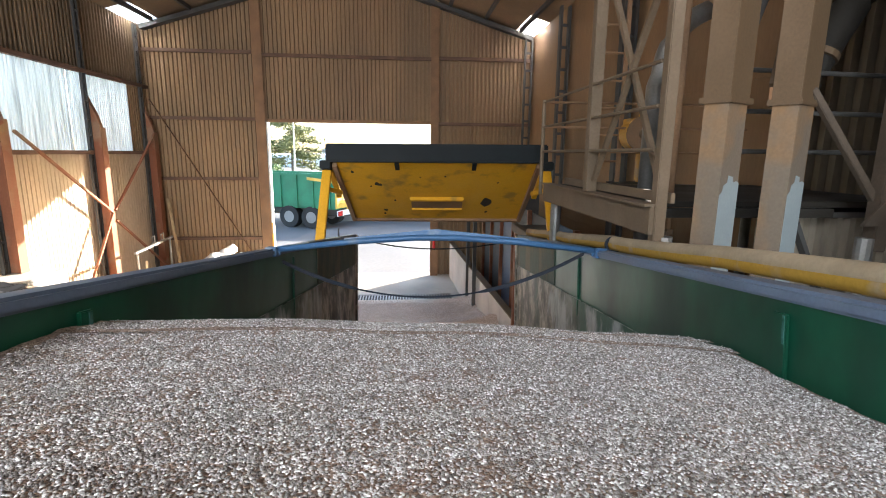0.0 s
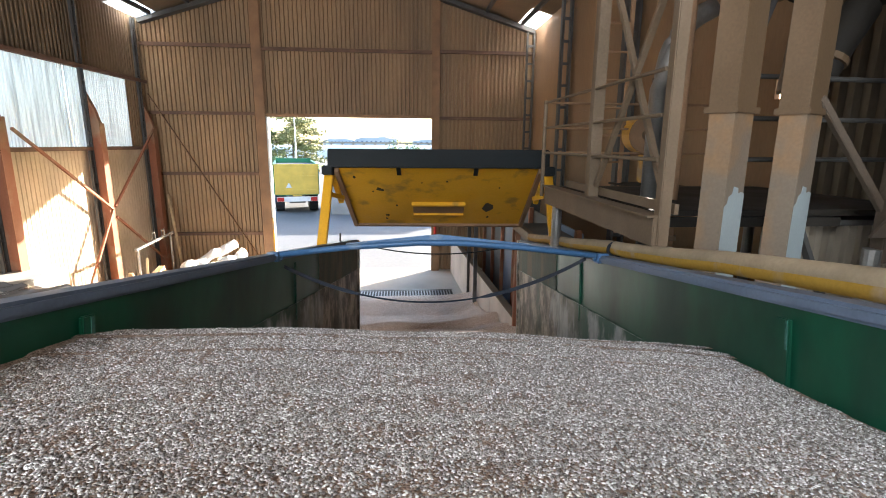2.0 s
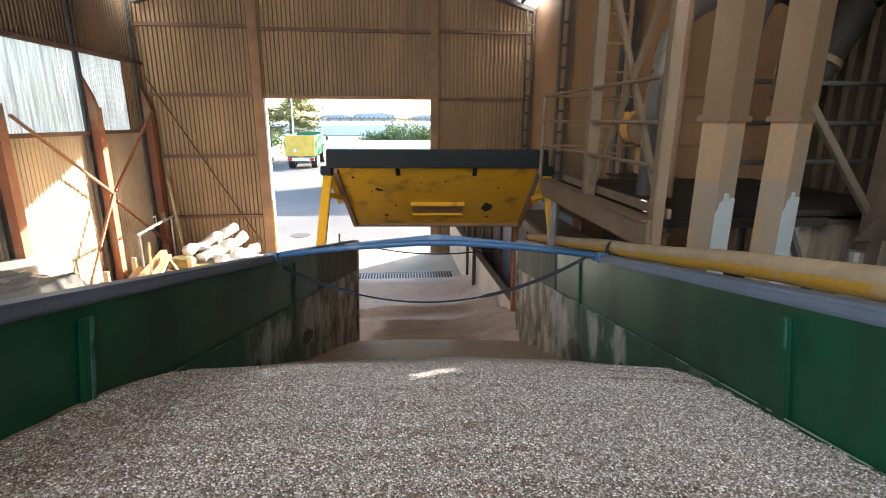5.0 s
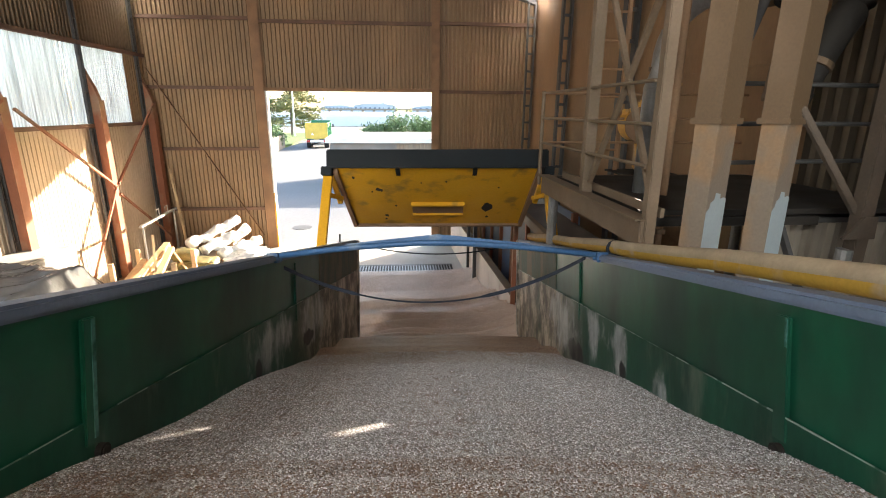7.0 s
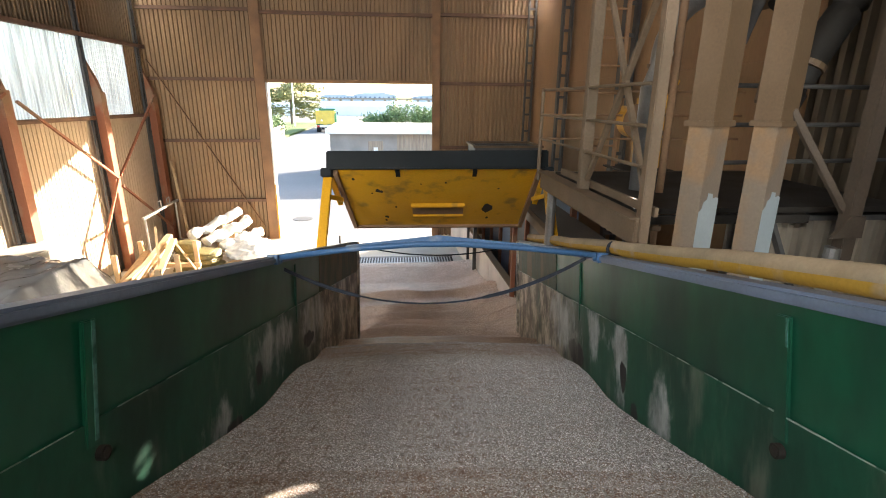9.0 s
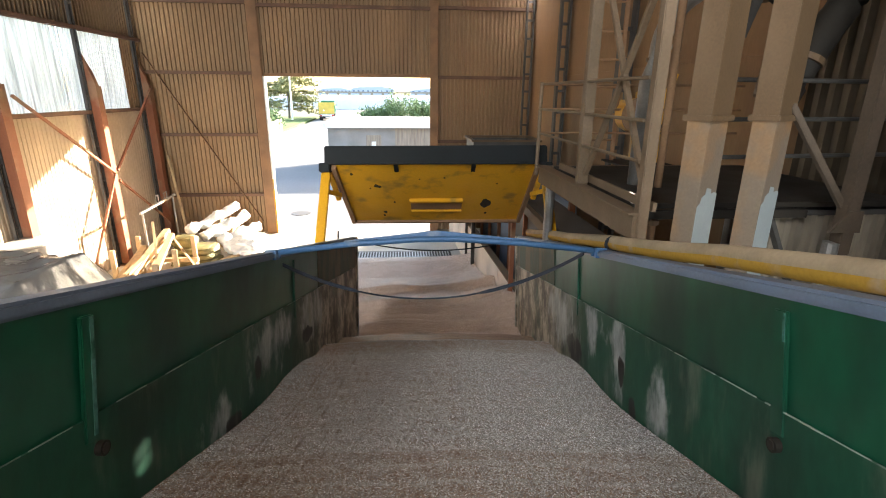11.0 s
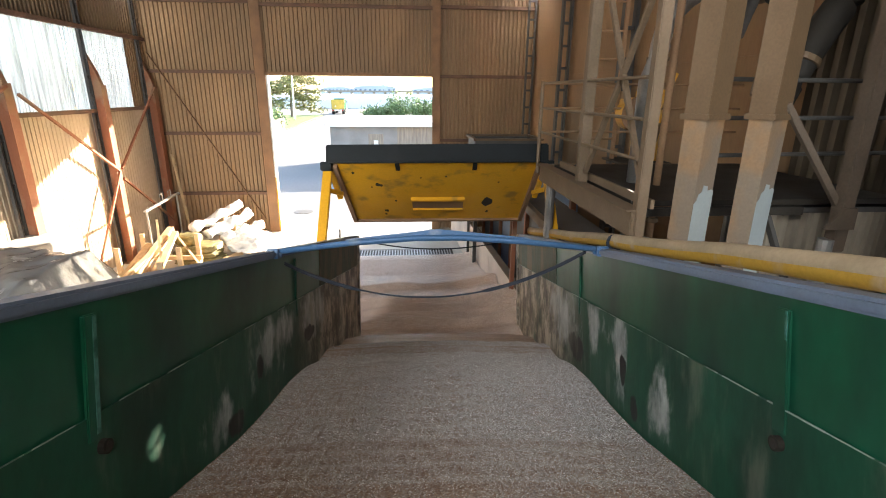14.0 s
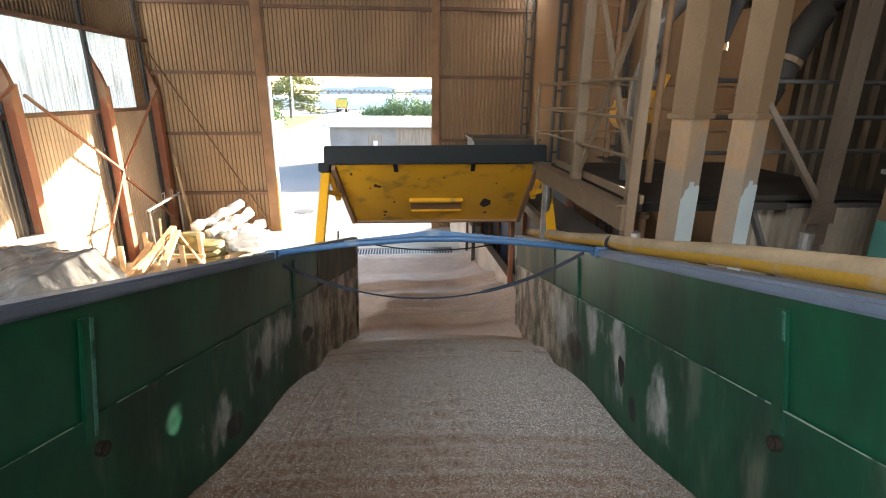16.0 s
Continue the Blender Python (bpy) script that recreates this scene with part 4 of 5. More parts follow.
# ---- right-hand machinery ----
def build_platform():
    p = thing("steel_platform", pose(0, 0, 0), "dusty grey steel platform with guard rails and braced legs", "platform")
    g = M["grey_steel"]
    X, Y0, Y1, Z = 0.38, 3.38, 5.7, 3.60
    # deck and near beam carry the bay's shade as colour
    part("deck", B(X + 0.1, 2.6, 3.83, Y1, Z - 0.02, Z + 0.02), M["deep_shade"], p, "dusty deck plate, coloured near black for the shade there")
    bm = bmesh.new()
    box(bm, X - 0.06, X + 0.0, Y0 + 0.1, Y1, Z - 0.15, Z + 0.02, 0.006)
    box(bm, X - 0.10, X + 0.02, Y0 + 0.1, Y1, Z + 0.022, Z + 0.035)
    part("edge_beam", bm, g, p, "dusty pale edge beam")
    part("toe_board", B(X + 0.06, X + 0.085, Y0 + 0.1, Y1 - 0.3, Z + 0.04, Z + 0.10), g, p)
    part("end_beam", B(X, 2.6, Y1, Y1 + 0.06, Z - 0.14, Z + 0.02), g, p)
    part("near_beam", B(X + 0.1, 1.75, 3.76, 3.82, Z - 0.08, Z - 0.022), M["deep_shade"], p)
    for x, y, w, z0 in ((X - 0.0, 4.6, 0.085, Z + 0.02), (X + 0.0, 3.5, 0.07, Z - 0.24), (1.72, 3.42, 0.09, Z - 0.24)):
        bm = B(x - w / 2, x + w / 2, y - w / 2, y + w / 2, z0, 7.3, 0.006)
        # the right-hand post takes the steel with shade in its colour
        part("post", bm, M["shade_steel"] if x > 1 else g, p)
    for x, y in ((X + 0.05, 3.5), (1.66, 3.42), (X + 0.05, 5.6), (2.5, 5.6)):
        part("leg", tube(bmesh.new(), [(x, y, 0), (x, y, Z - 0.16)], 0.05, 12), M["galv"], p, "round support leg")
    for a, b in (((X, 4.55, 5.35), (X + 0.05, 3.56, 3.68)), ((X + 0.05, 3.55, 5.25), (X, 4.52, 3.72)), ((X, 4.55, 6.9), (X + 0.05, 3.56, 5.45)), ((1.15, 3.7, 4.35), (1.7, 4.3, 5.3))):
        part("brace", beam(bmesh.new(), a, b, 0.036, 0.036, 0.003), g, p)
    part("knee_brace", beam(bmesh.new(), (1.70, 3.44, 3.66), (1.21, 3.46, 4.30), 0.042, 0.042, 0.004), M["shade_steel"], p, "thick dusty knee brace")
    part("foot_plate", poly(bmesh.new(), [(1.56, 3.37, 3.52), (1.77, 3.37, 3.52), (1.765, 3.37, 3.66), (1.68, 3.37, 3.66)], (0, -0.02, 0)), M["shade_steel"], p, "gusset plate at the post foot")
    for z in (4.45, 4.2, 3.95):
        part("rail", tube(bmesh.new(), [(X - 0.03, Y1 + 0.2, z), (X - 0.03, 3.55, z)], 0.012, 8), g, p)
        part("rail", tube(bmesh.new(), [(X - 0.03, Y1 + 0.2, z), (2.6, Y1 + 0.2, z)], 0.012, 8), M["dusty_steel"], p)
        part("rail", tube(bmesh.new(), [(0.9, 3.75, z), (2.8, 3.95, z)], 0.015, 8), M["dark_steel"], p)
    part("rail_post", tube(bmesh.new(), [(X - 0.03, Y1 + 0.2, Z - 0.1), (X - 0.03, Y1 + 0.2, 4.47)], 0.02, 8), g, p)
    part("rail_post", tube(bmesh.new(), [(1.6, Y1 + 0.2, Z - 0.1), (1.6, Y1 + 0.2, 4.47)], 0.02, 8), M["dusty_steel"], p)
    # ladder behind the legs
    for x in (1.0, 1.32):
        part("ladder_rail", beam(bmesh.new(), (x, 6.2, Z), (x, 6.2, 7.0), 0.04, 0.03), M["dusty_steel"], p)
    for k in range(11):
        part("rung", tube(bmesh.new(), [(1.0, 6.2, Z + 0.25 + k * 0.29), (1.32, 6.2, Z + 0.25 + k * 0.29)], 0.013, 6), M["dusty_steel"], p)
    # lower walkway edge
    low = thing("lower_walkway", pose(0, 0, 0), "dusty pale lower walkway beam under the platform", "walkway")
    part("edge_beam", beam(bmesh.new(), (0.72, 8.6, 2.75), (0.62, 5.7, 2.75), 0.08, 0.13, 0.006), g, low)
    part("deck", B(0.76, 1.25, 5.7, 8.6, 2.74, 2.78), M["dark_steel"], low)
    for y in (5.9, 8.4):
        part("leg", B(0.68, 0.75, y - 0.04, y + 0.04, 0, 2.69), M["rust_steel"], low)


def build_duct(dx, dy):
    d = thing("square_duct", pose(0.70 + dx, 3.46 + dy, 0), "tall dusty rectangular sheet-metal duct with fresh grey-blue paint low down", "duct", "upright ducts")
    r = Matrix.Rotation(radians(29.7), 4, "Z")

    def turned(bm):
        bmesh.ops.transform(bm, matrix=r, verts=bm.verts)
        return bm
    part("lower_shaft", turned(B(-0.105, 0.105, -0.070, 0.070, 0, 4.21, 0.004)), M["duct_low"], d, "less dusty grey-tan lower shaft")
    part("upper_shaft", turned(B(-0.111, 0.111, -0.076, 0.076, 4.235, 7.4, 0.004)), M["duct"], d)
    part("flange", turned(B(-0.127, 0.127, -0.092, 0.092, 4.205, 4.24, 0.004)), M["duct"], d, "bolted flange round the duct")
    bm = bmesh.new()
    pts = [(-0.104, -0.0715, 3.0), (0.104, -0.0715, 3.0), (0.104, -0.0715, 3.765), (0.075, -0.0715, 3.775), (0.034, -0.0715, 3.77), (0.03, -0.0715, 3.80), (-0.022, -0.0715, 3.81), (-0.03, -0.0715, 3.77), (-0.067, -0.0715, 3.755), (-0.075, -0.0715, 3.72), (-0.104, -0.0715, 3.70)]
    poly(bm, pts, (0, -0.002, 0))
    part("fresh_paint", turned(bm), M["duct_clean"], d, "patch of clean grey-blue paint")


def build_machine():
    m = thing("yellow_grain_cleaner", pose(1.5, 6.0, 3.62), "dusty yellow-orange grain cleaner with pipes on the platform", "machine")
    part("body", B(0.06, 0.28, -0.05, 0.30, 0.0, 0.78, 0.02), M["machine"], m, "upright yellow casing")
    part("fan_housing", tube(bmesh.new(), [(-0.10, -0.18, 0.52), (-0.10, 0.02, 0.52)], 0.175, 24), M["machine"], m, "round orange fan housing")
    part("fan_rim", tube(bmesh.new(), [(-0.10, -0.20, 0.52), (-0.10, -0.181, 0.52)], 0.185, 24), M["dusty_steel"], m, "dusty rim of the fan housing")
    part("inlet", B(-0.24, 0.10, -0.14, 0.02, 0.60, 0.68, 0.01), M["machine"], m)
    part("funnel", tube(bmesh.new(), [(0.04, -0.16, 0.42), (0.06, -0.16, 0.06)], 0.14, 20, 0.06), M["duct"], m, "dusty grey sheet funnel")
    part("motor", tube(bmesh.new(), [(-0.10, -0.30, 0.52), (-0.10, -0.201, 0.52)], 0.055, 16), M["grey_steel"], m)
    part("bracket", beam(bmesh.new(), (0.10, -0.08, 0.40), (0.30, -0.12, 0.95), 0.03, 0.05, 0.004), M["machine"], m)
    part("stand", B(-0.25, 0.35, -0.2, 0.32, -0.02, -0.001), M["deep_shade"], m)

    def pipe(pts, r, label, material="galv"):
        p = thing("dust_pipe", pose(0, 0, 0), label, "pipe", "dust pipes")
        part("pipe", tube(bmesh.new(), pts, r, 16), M[material], p, smooth=True)
        a, b = Vector(pts[0]), Vector(pts[1])
        k = (b - a).normalized()
        part("clamp_ring", tube(bmesh.new(), [a + k * 0.3, a + k * 0.34], r + 0.02, 16), M["duct"], p)

    def bend(a, b, c, n=8):
        a, b, c = Vector(a), Vector(b), Vector(c)
        return [(1 - u) ** 2 * a + 2 * u * (1 - u) * b + u * u * c for u in (i / n for i in range(n + 1))]
    pipe([(1.68, 6.1, 4.40), (1.68, 6.1, 4.75)] + bend((1.68, 6.1, 4.75), (1.68, 6.1, 5.25), (2.15, 6.1, 5.45)), 0.10, "dull metal dust pipe rising from the cleaner")
    pipe([(1.1, 3.95, 4.75), (1.5, 4.1, 5.4), (1.7, 4.2, 6.2)], 0.075, "slanting dull grey dust pipe between the ducts", "dark_steel")
    pipe([(0.98, 4.45, 3.0), (0.98, 4.45, 4.9), (0.98, 4.45, 7.3)], 0.03, "slim upright conduit behind the ducts", "dusty_steel")
    # these two pipes are coloured near black for the shade behind the ducts
    pipe([(1.55, 4.0, 4.3)] + bend((1.6, 4.0, 4.42), (1.75, 4.0, 4.75), (2.0, 4.1, 5.0)) + [(2.2, 4.15, 5.6), (2.35, 4.2, 6.6)], 0.11, "thick dark dust pipe with an elbow", "deep_shade")
    pipe([(1.35, 3.9, 4.95), (1.7, 4.0, 5.7), (2.0, 4.1, 6.9)], 0.09, "thick dark slanting dust pipe", "deep_shade")
    pipe([(0.85, 4.6, 3.0), (0.85, 4.6, 4.45), (0.8, 4.3, 4.7)], 0.06, "grey down pipe beside the duct")
    # dark corrugated bin side low on the right, and a rounded bin beyond
    b = thing("corrugated_bin", pose(0, 0, 0), "dark corrugated steel bin under the dust pipes", "bin")
    part("bin_side", corrugated(1.32, 2.75, 0.0, 3.5, pitch=0.10, depth=0.045, at=3.9), M["bin_sheet"], b)
    part("bin_roof", B(1.3, 2.8, 3.9, 4.9, 3.501, 3.54), M["dark_steel"], b)
    part("bin_brace", beam(bmesh.new(), (1.55, 3.86, 3.5), (1.85, 3.86, 2.9), 0.06, 0.03), M["dark_steel"], b)
    part("bin_brace", beam(bmesh.new(), (1.34, 3.86, 3.48), (1.58, 3.86, 2.9), 0.06, 0.03), M["dark_steel"], b)
    # third duct, partly fresh green
    d = thing("green_based_duct", pose(1.98, 2.95, 0), "dusty square duct with a dark green painted base", "duct")
    part("shaft", B(-0.2, 0.2, -0.12, 0.12, 3.62, 3.9, 0.004), M["duct"], d)
    part("painted_base", B(-0.2, 0.2, -0.12, 0.12, 0, 3.618, 0.004), mat("dark_teal_paint", (0.05, 0.16, 0.13), 0.5), d, "dark teal painted base")
    part("cap", B(-0.23, 0.23, -0.15, 0.15, 3.902, 3.93, 0.004), M["galv"], d)


build_platform()
build_duct(0, 0)
build_duct(0.435, 0.03)
build_machine()


def build_partition():
    # dark steel sheets under the walkway, and the low concrete push wall
    w = thing("steel_partition", pose(0, 0, 0), "dark blue-grey steel sheet partition beside the push wall", "partition")
    for k in range(6):
        y = 7.2 + k * 1.25
        part("sheet", B(1.30, 1.34, y, y + 1.235, 0, 2.85, 0.004), M["dark_steel"] if k % 3 else M["rim"], w)
    for k in range(7):
        y = 7.2 + k * 1.25
        part("stud", B(1.22, 1.296, y - 0.04, y + 0.04, 0, 2.9), M["rust_steel"], w)
    a, b = Vector((0.42, 16.2, 0)), Vector((0.80, 7.6, 0))
    d = b - a
    n = 9
    wall = tagged(new("push_wall"), "low push wall of pale concrete panels beside the grain", "wall", kind="structure")
    for k in range(n):
        p, q = a + d * (k + 0.004) / n, a + d * (k + 0.996) / n
        bm = beam(bmesh.new(), p + Vector((0.06, 0, 0.56)), q + Vector((0.06, 0, 0.56)), 0.12, 1.12, 0.008)
        part("panel", bm, M["pinkboard"], wall)
    bm = beam(bmesh.new(), a + Vector((0.06, 0, 1.13)), b + Vector((0.06, 0, 1.13)), 0.14, 0.02)
    part("capping", bm, M["grey_steel"], wall)
    # tipping-bin rim seen over the tailgate
    t = thing("steel_hopper", pose(1.25, 12.3, 0), "dusty steel hopper with a pale rim by the back wall", "hopper")
    for x0, x1, y0, y1 in ((-0.75, 0.75, -0.6, -0.56), (-0.75, 0.75, 0.56, 0.6), (-0.75, -0.71, -0.56, 0.56), (0.71, 0.75, -0.56, 0.56)):
        part("side", B(x0, x1, y0, y1, 2.5, 3.32), M["dark_steel"], t)
    for x0, x1, y0, y1 in ((-0.8, 0.8, -0.65, -0.57), (-0.8, 0.8, 0.57, 0.65), (-0.8, -0.72, -0.57, 0.57), (0.72, 0.8, -0.57, 0.57)):
        part("rim", B(x0, x1, y0, y1, 3.321, 3.37, 0.006), M["duct"], t)
    part("hopper_floor", B(-0.71, 0.71, -0.56, 0.56, 2.9, 2.95), M["dark_steel"], t)
    for x in (-0.7, 0.7):
        for y in (-0.55, 0.55):
            part("leg", B(x - 0.04, x + 0.04, y - 0.04, y + 0.04, 0, 2.499), M["dark_steel"], t)
    tagged(done("red_marker", tube(bmesh.new(), [(-0.08, 16.297, 0.9), (-0.08, 16.297, 1.5)], 0.045, 12), M["red"]), "red plastic marker fixed to the doorway column", "marker")


build_partition()


# ---- grain on the floor ----
def pile_height(x, y):
    base = np.interp(y, [6.2, 7.0, 8.0, 9.4, 10.4, 11.2, 11.5, 12.4, 12.9, 13.45], [1.12, 1.0, 0.78, 0.54, 0.37, 0.24, 0.20, 0.30, 0.24, 0.0])
    side = np.clip((x + 4.6) / 1.7, 0, 1)
    side = side * side * (3 - 2 * side)
    z = base * side
    xc = -0.75
    fade = np.clip((10.9 - y) / 0.5, 0, 1) * side
    # slumped terraces: a gentle far side and a steep near face
    for y0, h, w in ((7.35, 0.22, 0.30), (7.85, 0.20, 0.24), (8.3, 0.22, 0.24), (8.85, 0.24, 0.30), (9.35, 0.18, 0.24), (10.2, 0.20, 0.4)):
        yy = y0 - 0.20 * (x - xc) ** 2 + 0.16 * noise.noise((x * 0.9, y0 * 3, 0))
        u = y - yy
        shape = math.exp(-(u / w) ** 2) if u > 0 else math.exp(-(u / (w * 0.3)) ** 2)
        z += fade * h * shape * (0.65 + 0.7 * noise.noise((x * 0.8 + 5, y0, 2)))
    z += 0.22 * max(0, min(1, (x + 0.3) / 0.9)) ** 2 * max(0, min(1, (13.3 - y) / 1.2))
    z += 0.012 * noise.noise((x * 2, y * 2, 5)) * side + 0.004 * noise.noise((x * 9, y * 9, 1))
    return max(float(z), -0.02)


def build_pile():
    nx, ny = 110, 190
    x0, x1, y0, y1 = -4.6, 0.80, 6.0, 13.5
    verts, faces = [], []
    for j in range(ny + 1):
        for i in range(nx + 1):
            y = y0 + (y1 - y0) * j / ny
            edge = 0.80 - 0.38 * (y - 7.6) / 8.6
            x = x0 + (min(x1, edge - 0.01) - x0) * i / nx
            verts.append((x, y, pile_height(x, y)))
    for j in range(ny):
        for i in range(nx):
            a = j * (nx + 1) + i
            faces.append((a, a + 1, a + nx + 2, a + nx + 1))
    me = bpy.data.meshes.new("grain_pile")
    me.from_pydata(verts, [], faces)
    me.materials.append(M["grain_pile"])
    me.shade_smooth()
    tagged(new("grain_pile", me), "rippled heap of tipped brown grain on the floor", "grain", kind="stuff")
    # intake grate
    g = thing("floor_grate", pose(-2.6, 13.5, 0.004), "steel floor grate over the intake pit", "grate")
    for k in range(36):
        part("bar", beam(bmesh.new(), (0.04 + k * 0.078, 0.04, 0.02), (0.04 + k * 0.078, 0.56, 0.02), 0.028, 0.03), M["galv"], g)
    part("pit_cover", B(0, 2.85, 0, 0.6, 0.0, 0.004), M["stain"], g, "dark pit under the bars")
    for y in (0.0, 0.57):
        part("frame_bar", B(0, 2.85, y, y + 0.03, 0.005, 0.04), M["galv"], g)


build_pile()


# ---- clutter along the left wall ----
def build_clutter():
    rnd = random.Random(7)
    # concrete ledge under the near portal column
    structure("wall_ledge", B(XL + 0.01, XL + 0.85, 5.0, 10.75, 0, 1.62, 0.02), M["concrete"], "thick low concrete retaining wall against the cladding")
    # sheeted heap
    nx, ny = 80, 90
    verts, faces = [], []
    for j in range(ny + 1):
        for i in range(nx + 1):
            u, v = i / nx, j / ny
            x, y = -7.62 + 2.1 * u, 5.4 + 4.0 * v
            h = 1.95 * min(1, 3.2 * min(1 - u, 1.0)) ** 0.6 * min(1, 4.0 * min(v + 0.05, 1.02 - v)) ** 0.5
            h += (0.12 * noise.noise((x * 1.0, y * 1.0, 3)) - 0.16 * abs(noise.noise((x * 1.8 + y * 1.2, y * 0.8, 7))) - 0.07 * abs(noise.noise((x * 4 - y * 1.6, y * 2.0, 1)))) * min(1, h)
            edge = min(u, 1 - u, v, 1 - v) < 0.001
            verts.append((x, y, 0.0 if edge else max(0.01, h)))
    for j in range(ny):
        for i in range(nx):
            a = j * (nx + 1) + i
            faces.append((a, a + 1, a + nx + 2, a + nx + 1))
    me = bpy.data.meshes.new("tarpaulin_cover")
    me.from_pydata(verts, [], faces)
    me.materials.append(M["tarp"])
    me.shade_smooth()
    tagged(new("tarpaulin_cover", me), "heap under a creased dark grey plastic tarpaulin", "tarpaulin")
    # timbers leaning on a trestle
    for k in range(9):
        w, h = rnd.uniform(0.09, 0.16), rnd.uniform(0.05, 0.14)
        a = Vector((-6.4 + rnd.uniform(-0.5, 0.35), 9.6 + rnd.uniform(-0.3, 0.3), 0.35 + 0.12 * (k % 3)))
        b = Vector((-7.15 + rnd.uniform(-0.35, 0.45), 13.1 + rnd.uniform(-0.5, 0.2), 0.55 + 0.14 * (k % 4)))
        tagged(done("timber_beam", beam(bmesh.new(), a, b, w, h, 0.006), M["wood"]), "pale sawn timber beam stacked on the others", "timber", "stacked timbers")
    for k, y in enumerate((9.9, 11.2, 12.7)):
        x = -6.55 - 0.2 * k
        t = thing("timber_trestle", pose(x, y, 0), "rough wooden trestle under the timbers", "trestle", "trestles")
        part("cross_bar", B(-0.75, 0.75, -0.05, 0.05, 0.30, 0.40, 0.005), M["wood"], t)
        for dx in (-0.65, 0.65):
            part("leg", B(dx - 0.05, dx + 0.05, -0.05, 0.05, 0, 0.299), M["wood"], t)
            part("stake", B(dx - 0.05, dx + 0.05, 0.052, 0.12, 0, 1.15 - 0.1 * k), M["wood"], t)
    for a, b in (((-6.2, 10.6, 0.02), (-7.1, 12.6, 1.35)), ((-5.9, 12.2, 0.02), (-6.9, 12.9, 1.0))):
        tagged(done("timber_batten", beam(bmesh.new(), a, b, 0.05, 0.03), M["wood"]), "thin pale batten leaning on the stack", "timber")
    # plastic rolls and sacking
    for a, b, r in (((-6.9, 14.0, 0.74), (-6.02, 15.45, 1.08), 0.13), ((-6.5, 14.0, 0.55), (-5.75, 15.3, 0.86), 0.16), ((-6.1, 14.0, 0.42), (-5.3, 15.0, 0.58), 0.15)):
        a, b = Vector(a), Vector(b)
        bm = bmesh.new()
        pts = [a + (b - a) * i / 36 + Vector((0, 0, 0.03 * math.sin(i * 0.4))) for i in range(37)]
        tube(bm, pts, r * 0.9, 30)
        for v in bm.verts:
            q = noise.noise(v.co * 4) * 0.075 + abs(noise.noise(v.co * 11)) * 0.04
            c = a + (b - a) * max(0, min(1, (v.co - a).dot(b - a) / (b - a).length_squared))
            if (v.co - c).length > 1e-4:
                v.co += (v.co - c).normalized() * q
        tagged(done("film_roll", bm, M["plastic"], smooth=True), "crumpled white plastic film roll in the sun", "plastic roll", "film rolls")
        tagged(done("film_roll_support", B((a.x + b.x) / 2 - 0.1, (a.x + b.x) / 2 + 0.1, (a.y + b.y) / 2 + 0.2, (a.y + b.y) / 2 + 0.5, 0, (a.z + b.z) / 2 - 0.03), M["wood"]), "timber block holding up the plastic roll", "timber")
    for x, y, z, rx, ry, h in ((-6.55, 13.45, 0.0, 0.62, 0.42, 0.17), (-6.60, 13.47, 0.16, 0.60, 0.40, 0.17), (-6.53, 13.44, 0.32, 0.56, 0.40, 0.18), (-6.78, 13.42, 0.47, 0.30, 0.26, 0.30)):
        bm = bmesh.new()
        bmesh.ops.create_icosphere(bm, subdivisions=5, radius=1)
        for v in bm.verts:
            c = v.co.copy()
            q = 1 + 0.10 * noise.noise(c * 2.2 + Vector((x, y, z * 9))) - 0.10 * abs(noise.noise(c * 5 + Vector((z * 7, 0, 0)))) + 0.03 * noise.noise(c * 14)
            flat = [math.copysign(abs(k) ** 0.55, k) for k in c]
            v.co = Vector((flat[0] * rx * q, flat[1] * ry * q, max(0.0, h / 2 + flat[2] * h / 2 * q)))
        ob = done("grain_sack", bm, M["sack"], smooth=True)
        ob.location = (x, y, z + 0.001)
        tagged(ob, "folded olive-yellow woven sack stacked in the sun" if rx > 0.5 else "slumped olive-yellow sack on top of the stack", "sack", "sacks")
    bm = bmesh.new()
    bmesh.ops.create_icosphere(bm, subdivisions=5, radius=1)
    for v in bm.verts:
        q = 1 + 0.28 * noise.noise(v.co * 1.7) + 0.22 * abs(noise.noise(v.co * 4.5)) + 0.08 * abs(noise.noise(v.co * 12))
        v.co = Vector((v.co.x * 0.55 * q, v.co.y * 0.65 * q, max(0.002, 0.26 + v.co.z * 0.27 * q)))
    ob = done("crumpled_film", bm, M["plastic"], smooth=True)
    ob.location = (-5.45, 14.3, 0)
    tagged(ob, "crumpled heap of white plastic film in the sun", "plastic film")
    for x, y in ((-5.85, 13.25), (-5.55, 13.0)):
        bm = tube(bmesh.new(), [(x, y, 0.09), (x + 0.25, y + 0.5, 0.09)], 0.085, 16)
        tagged(done("cardboard_core", bm, M["wood"]), "short pale cardboard tube end", "tube", "tubes")
    # handrail trestle and pole in the corner
    t = thing("pipe_stand", pose(-7.55, 0, 0), "dusty grey pipe stand against the corner", "stand")
    part("top_bar", beam(bmesh.new(), (0, 13.0, 1.46), (0, 15.0, 1.55), 0.06, 0.06, 0.005), M["galv"], t)
    for y, z in ((13.1, 1.43), (14.85, 1.51)):
        part("leg", tube(bmesh.new(), [(0, y, 0), (0, y, z)], 0.025, 8), M["galv"], t)
    for y in (13.9, 14.4):
        part("hook", tube(bmesh.new(), [(0.02, y - 0.07, 1.53), (0.02, y - 0.08, 1.72), (0.02, y + 0.08, 1.74), (0.02, y + 0.07, 1.55)], 0.012, 6), M["galv"], t)
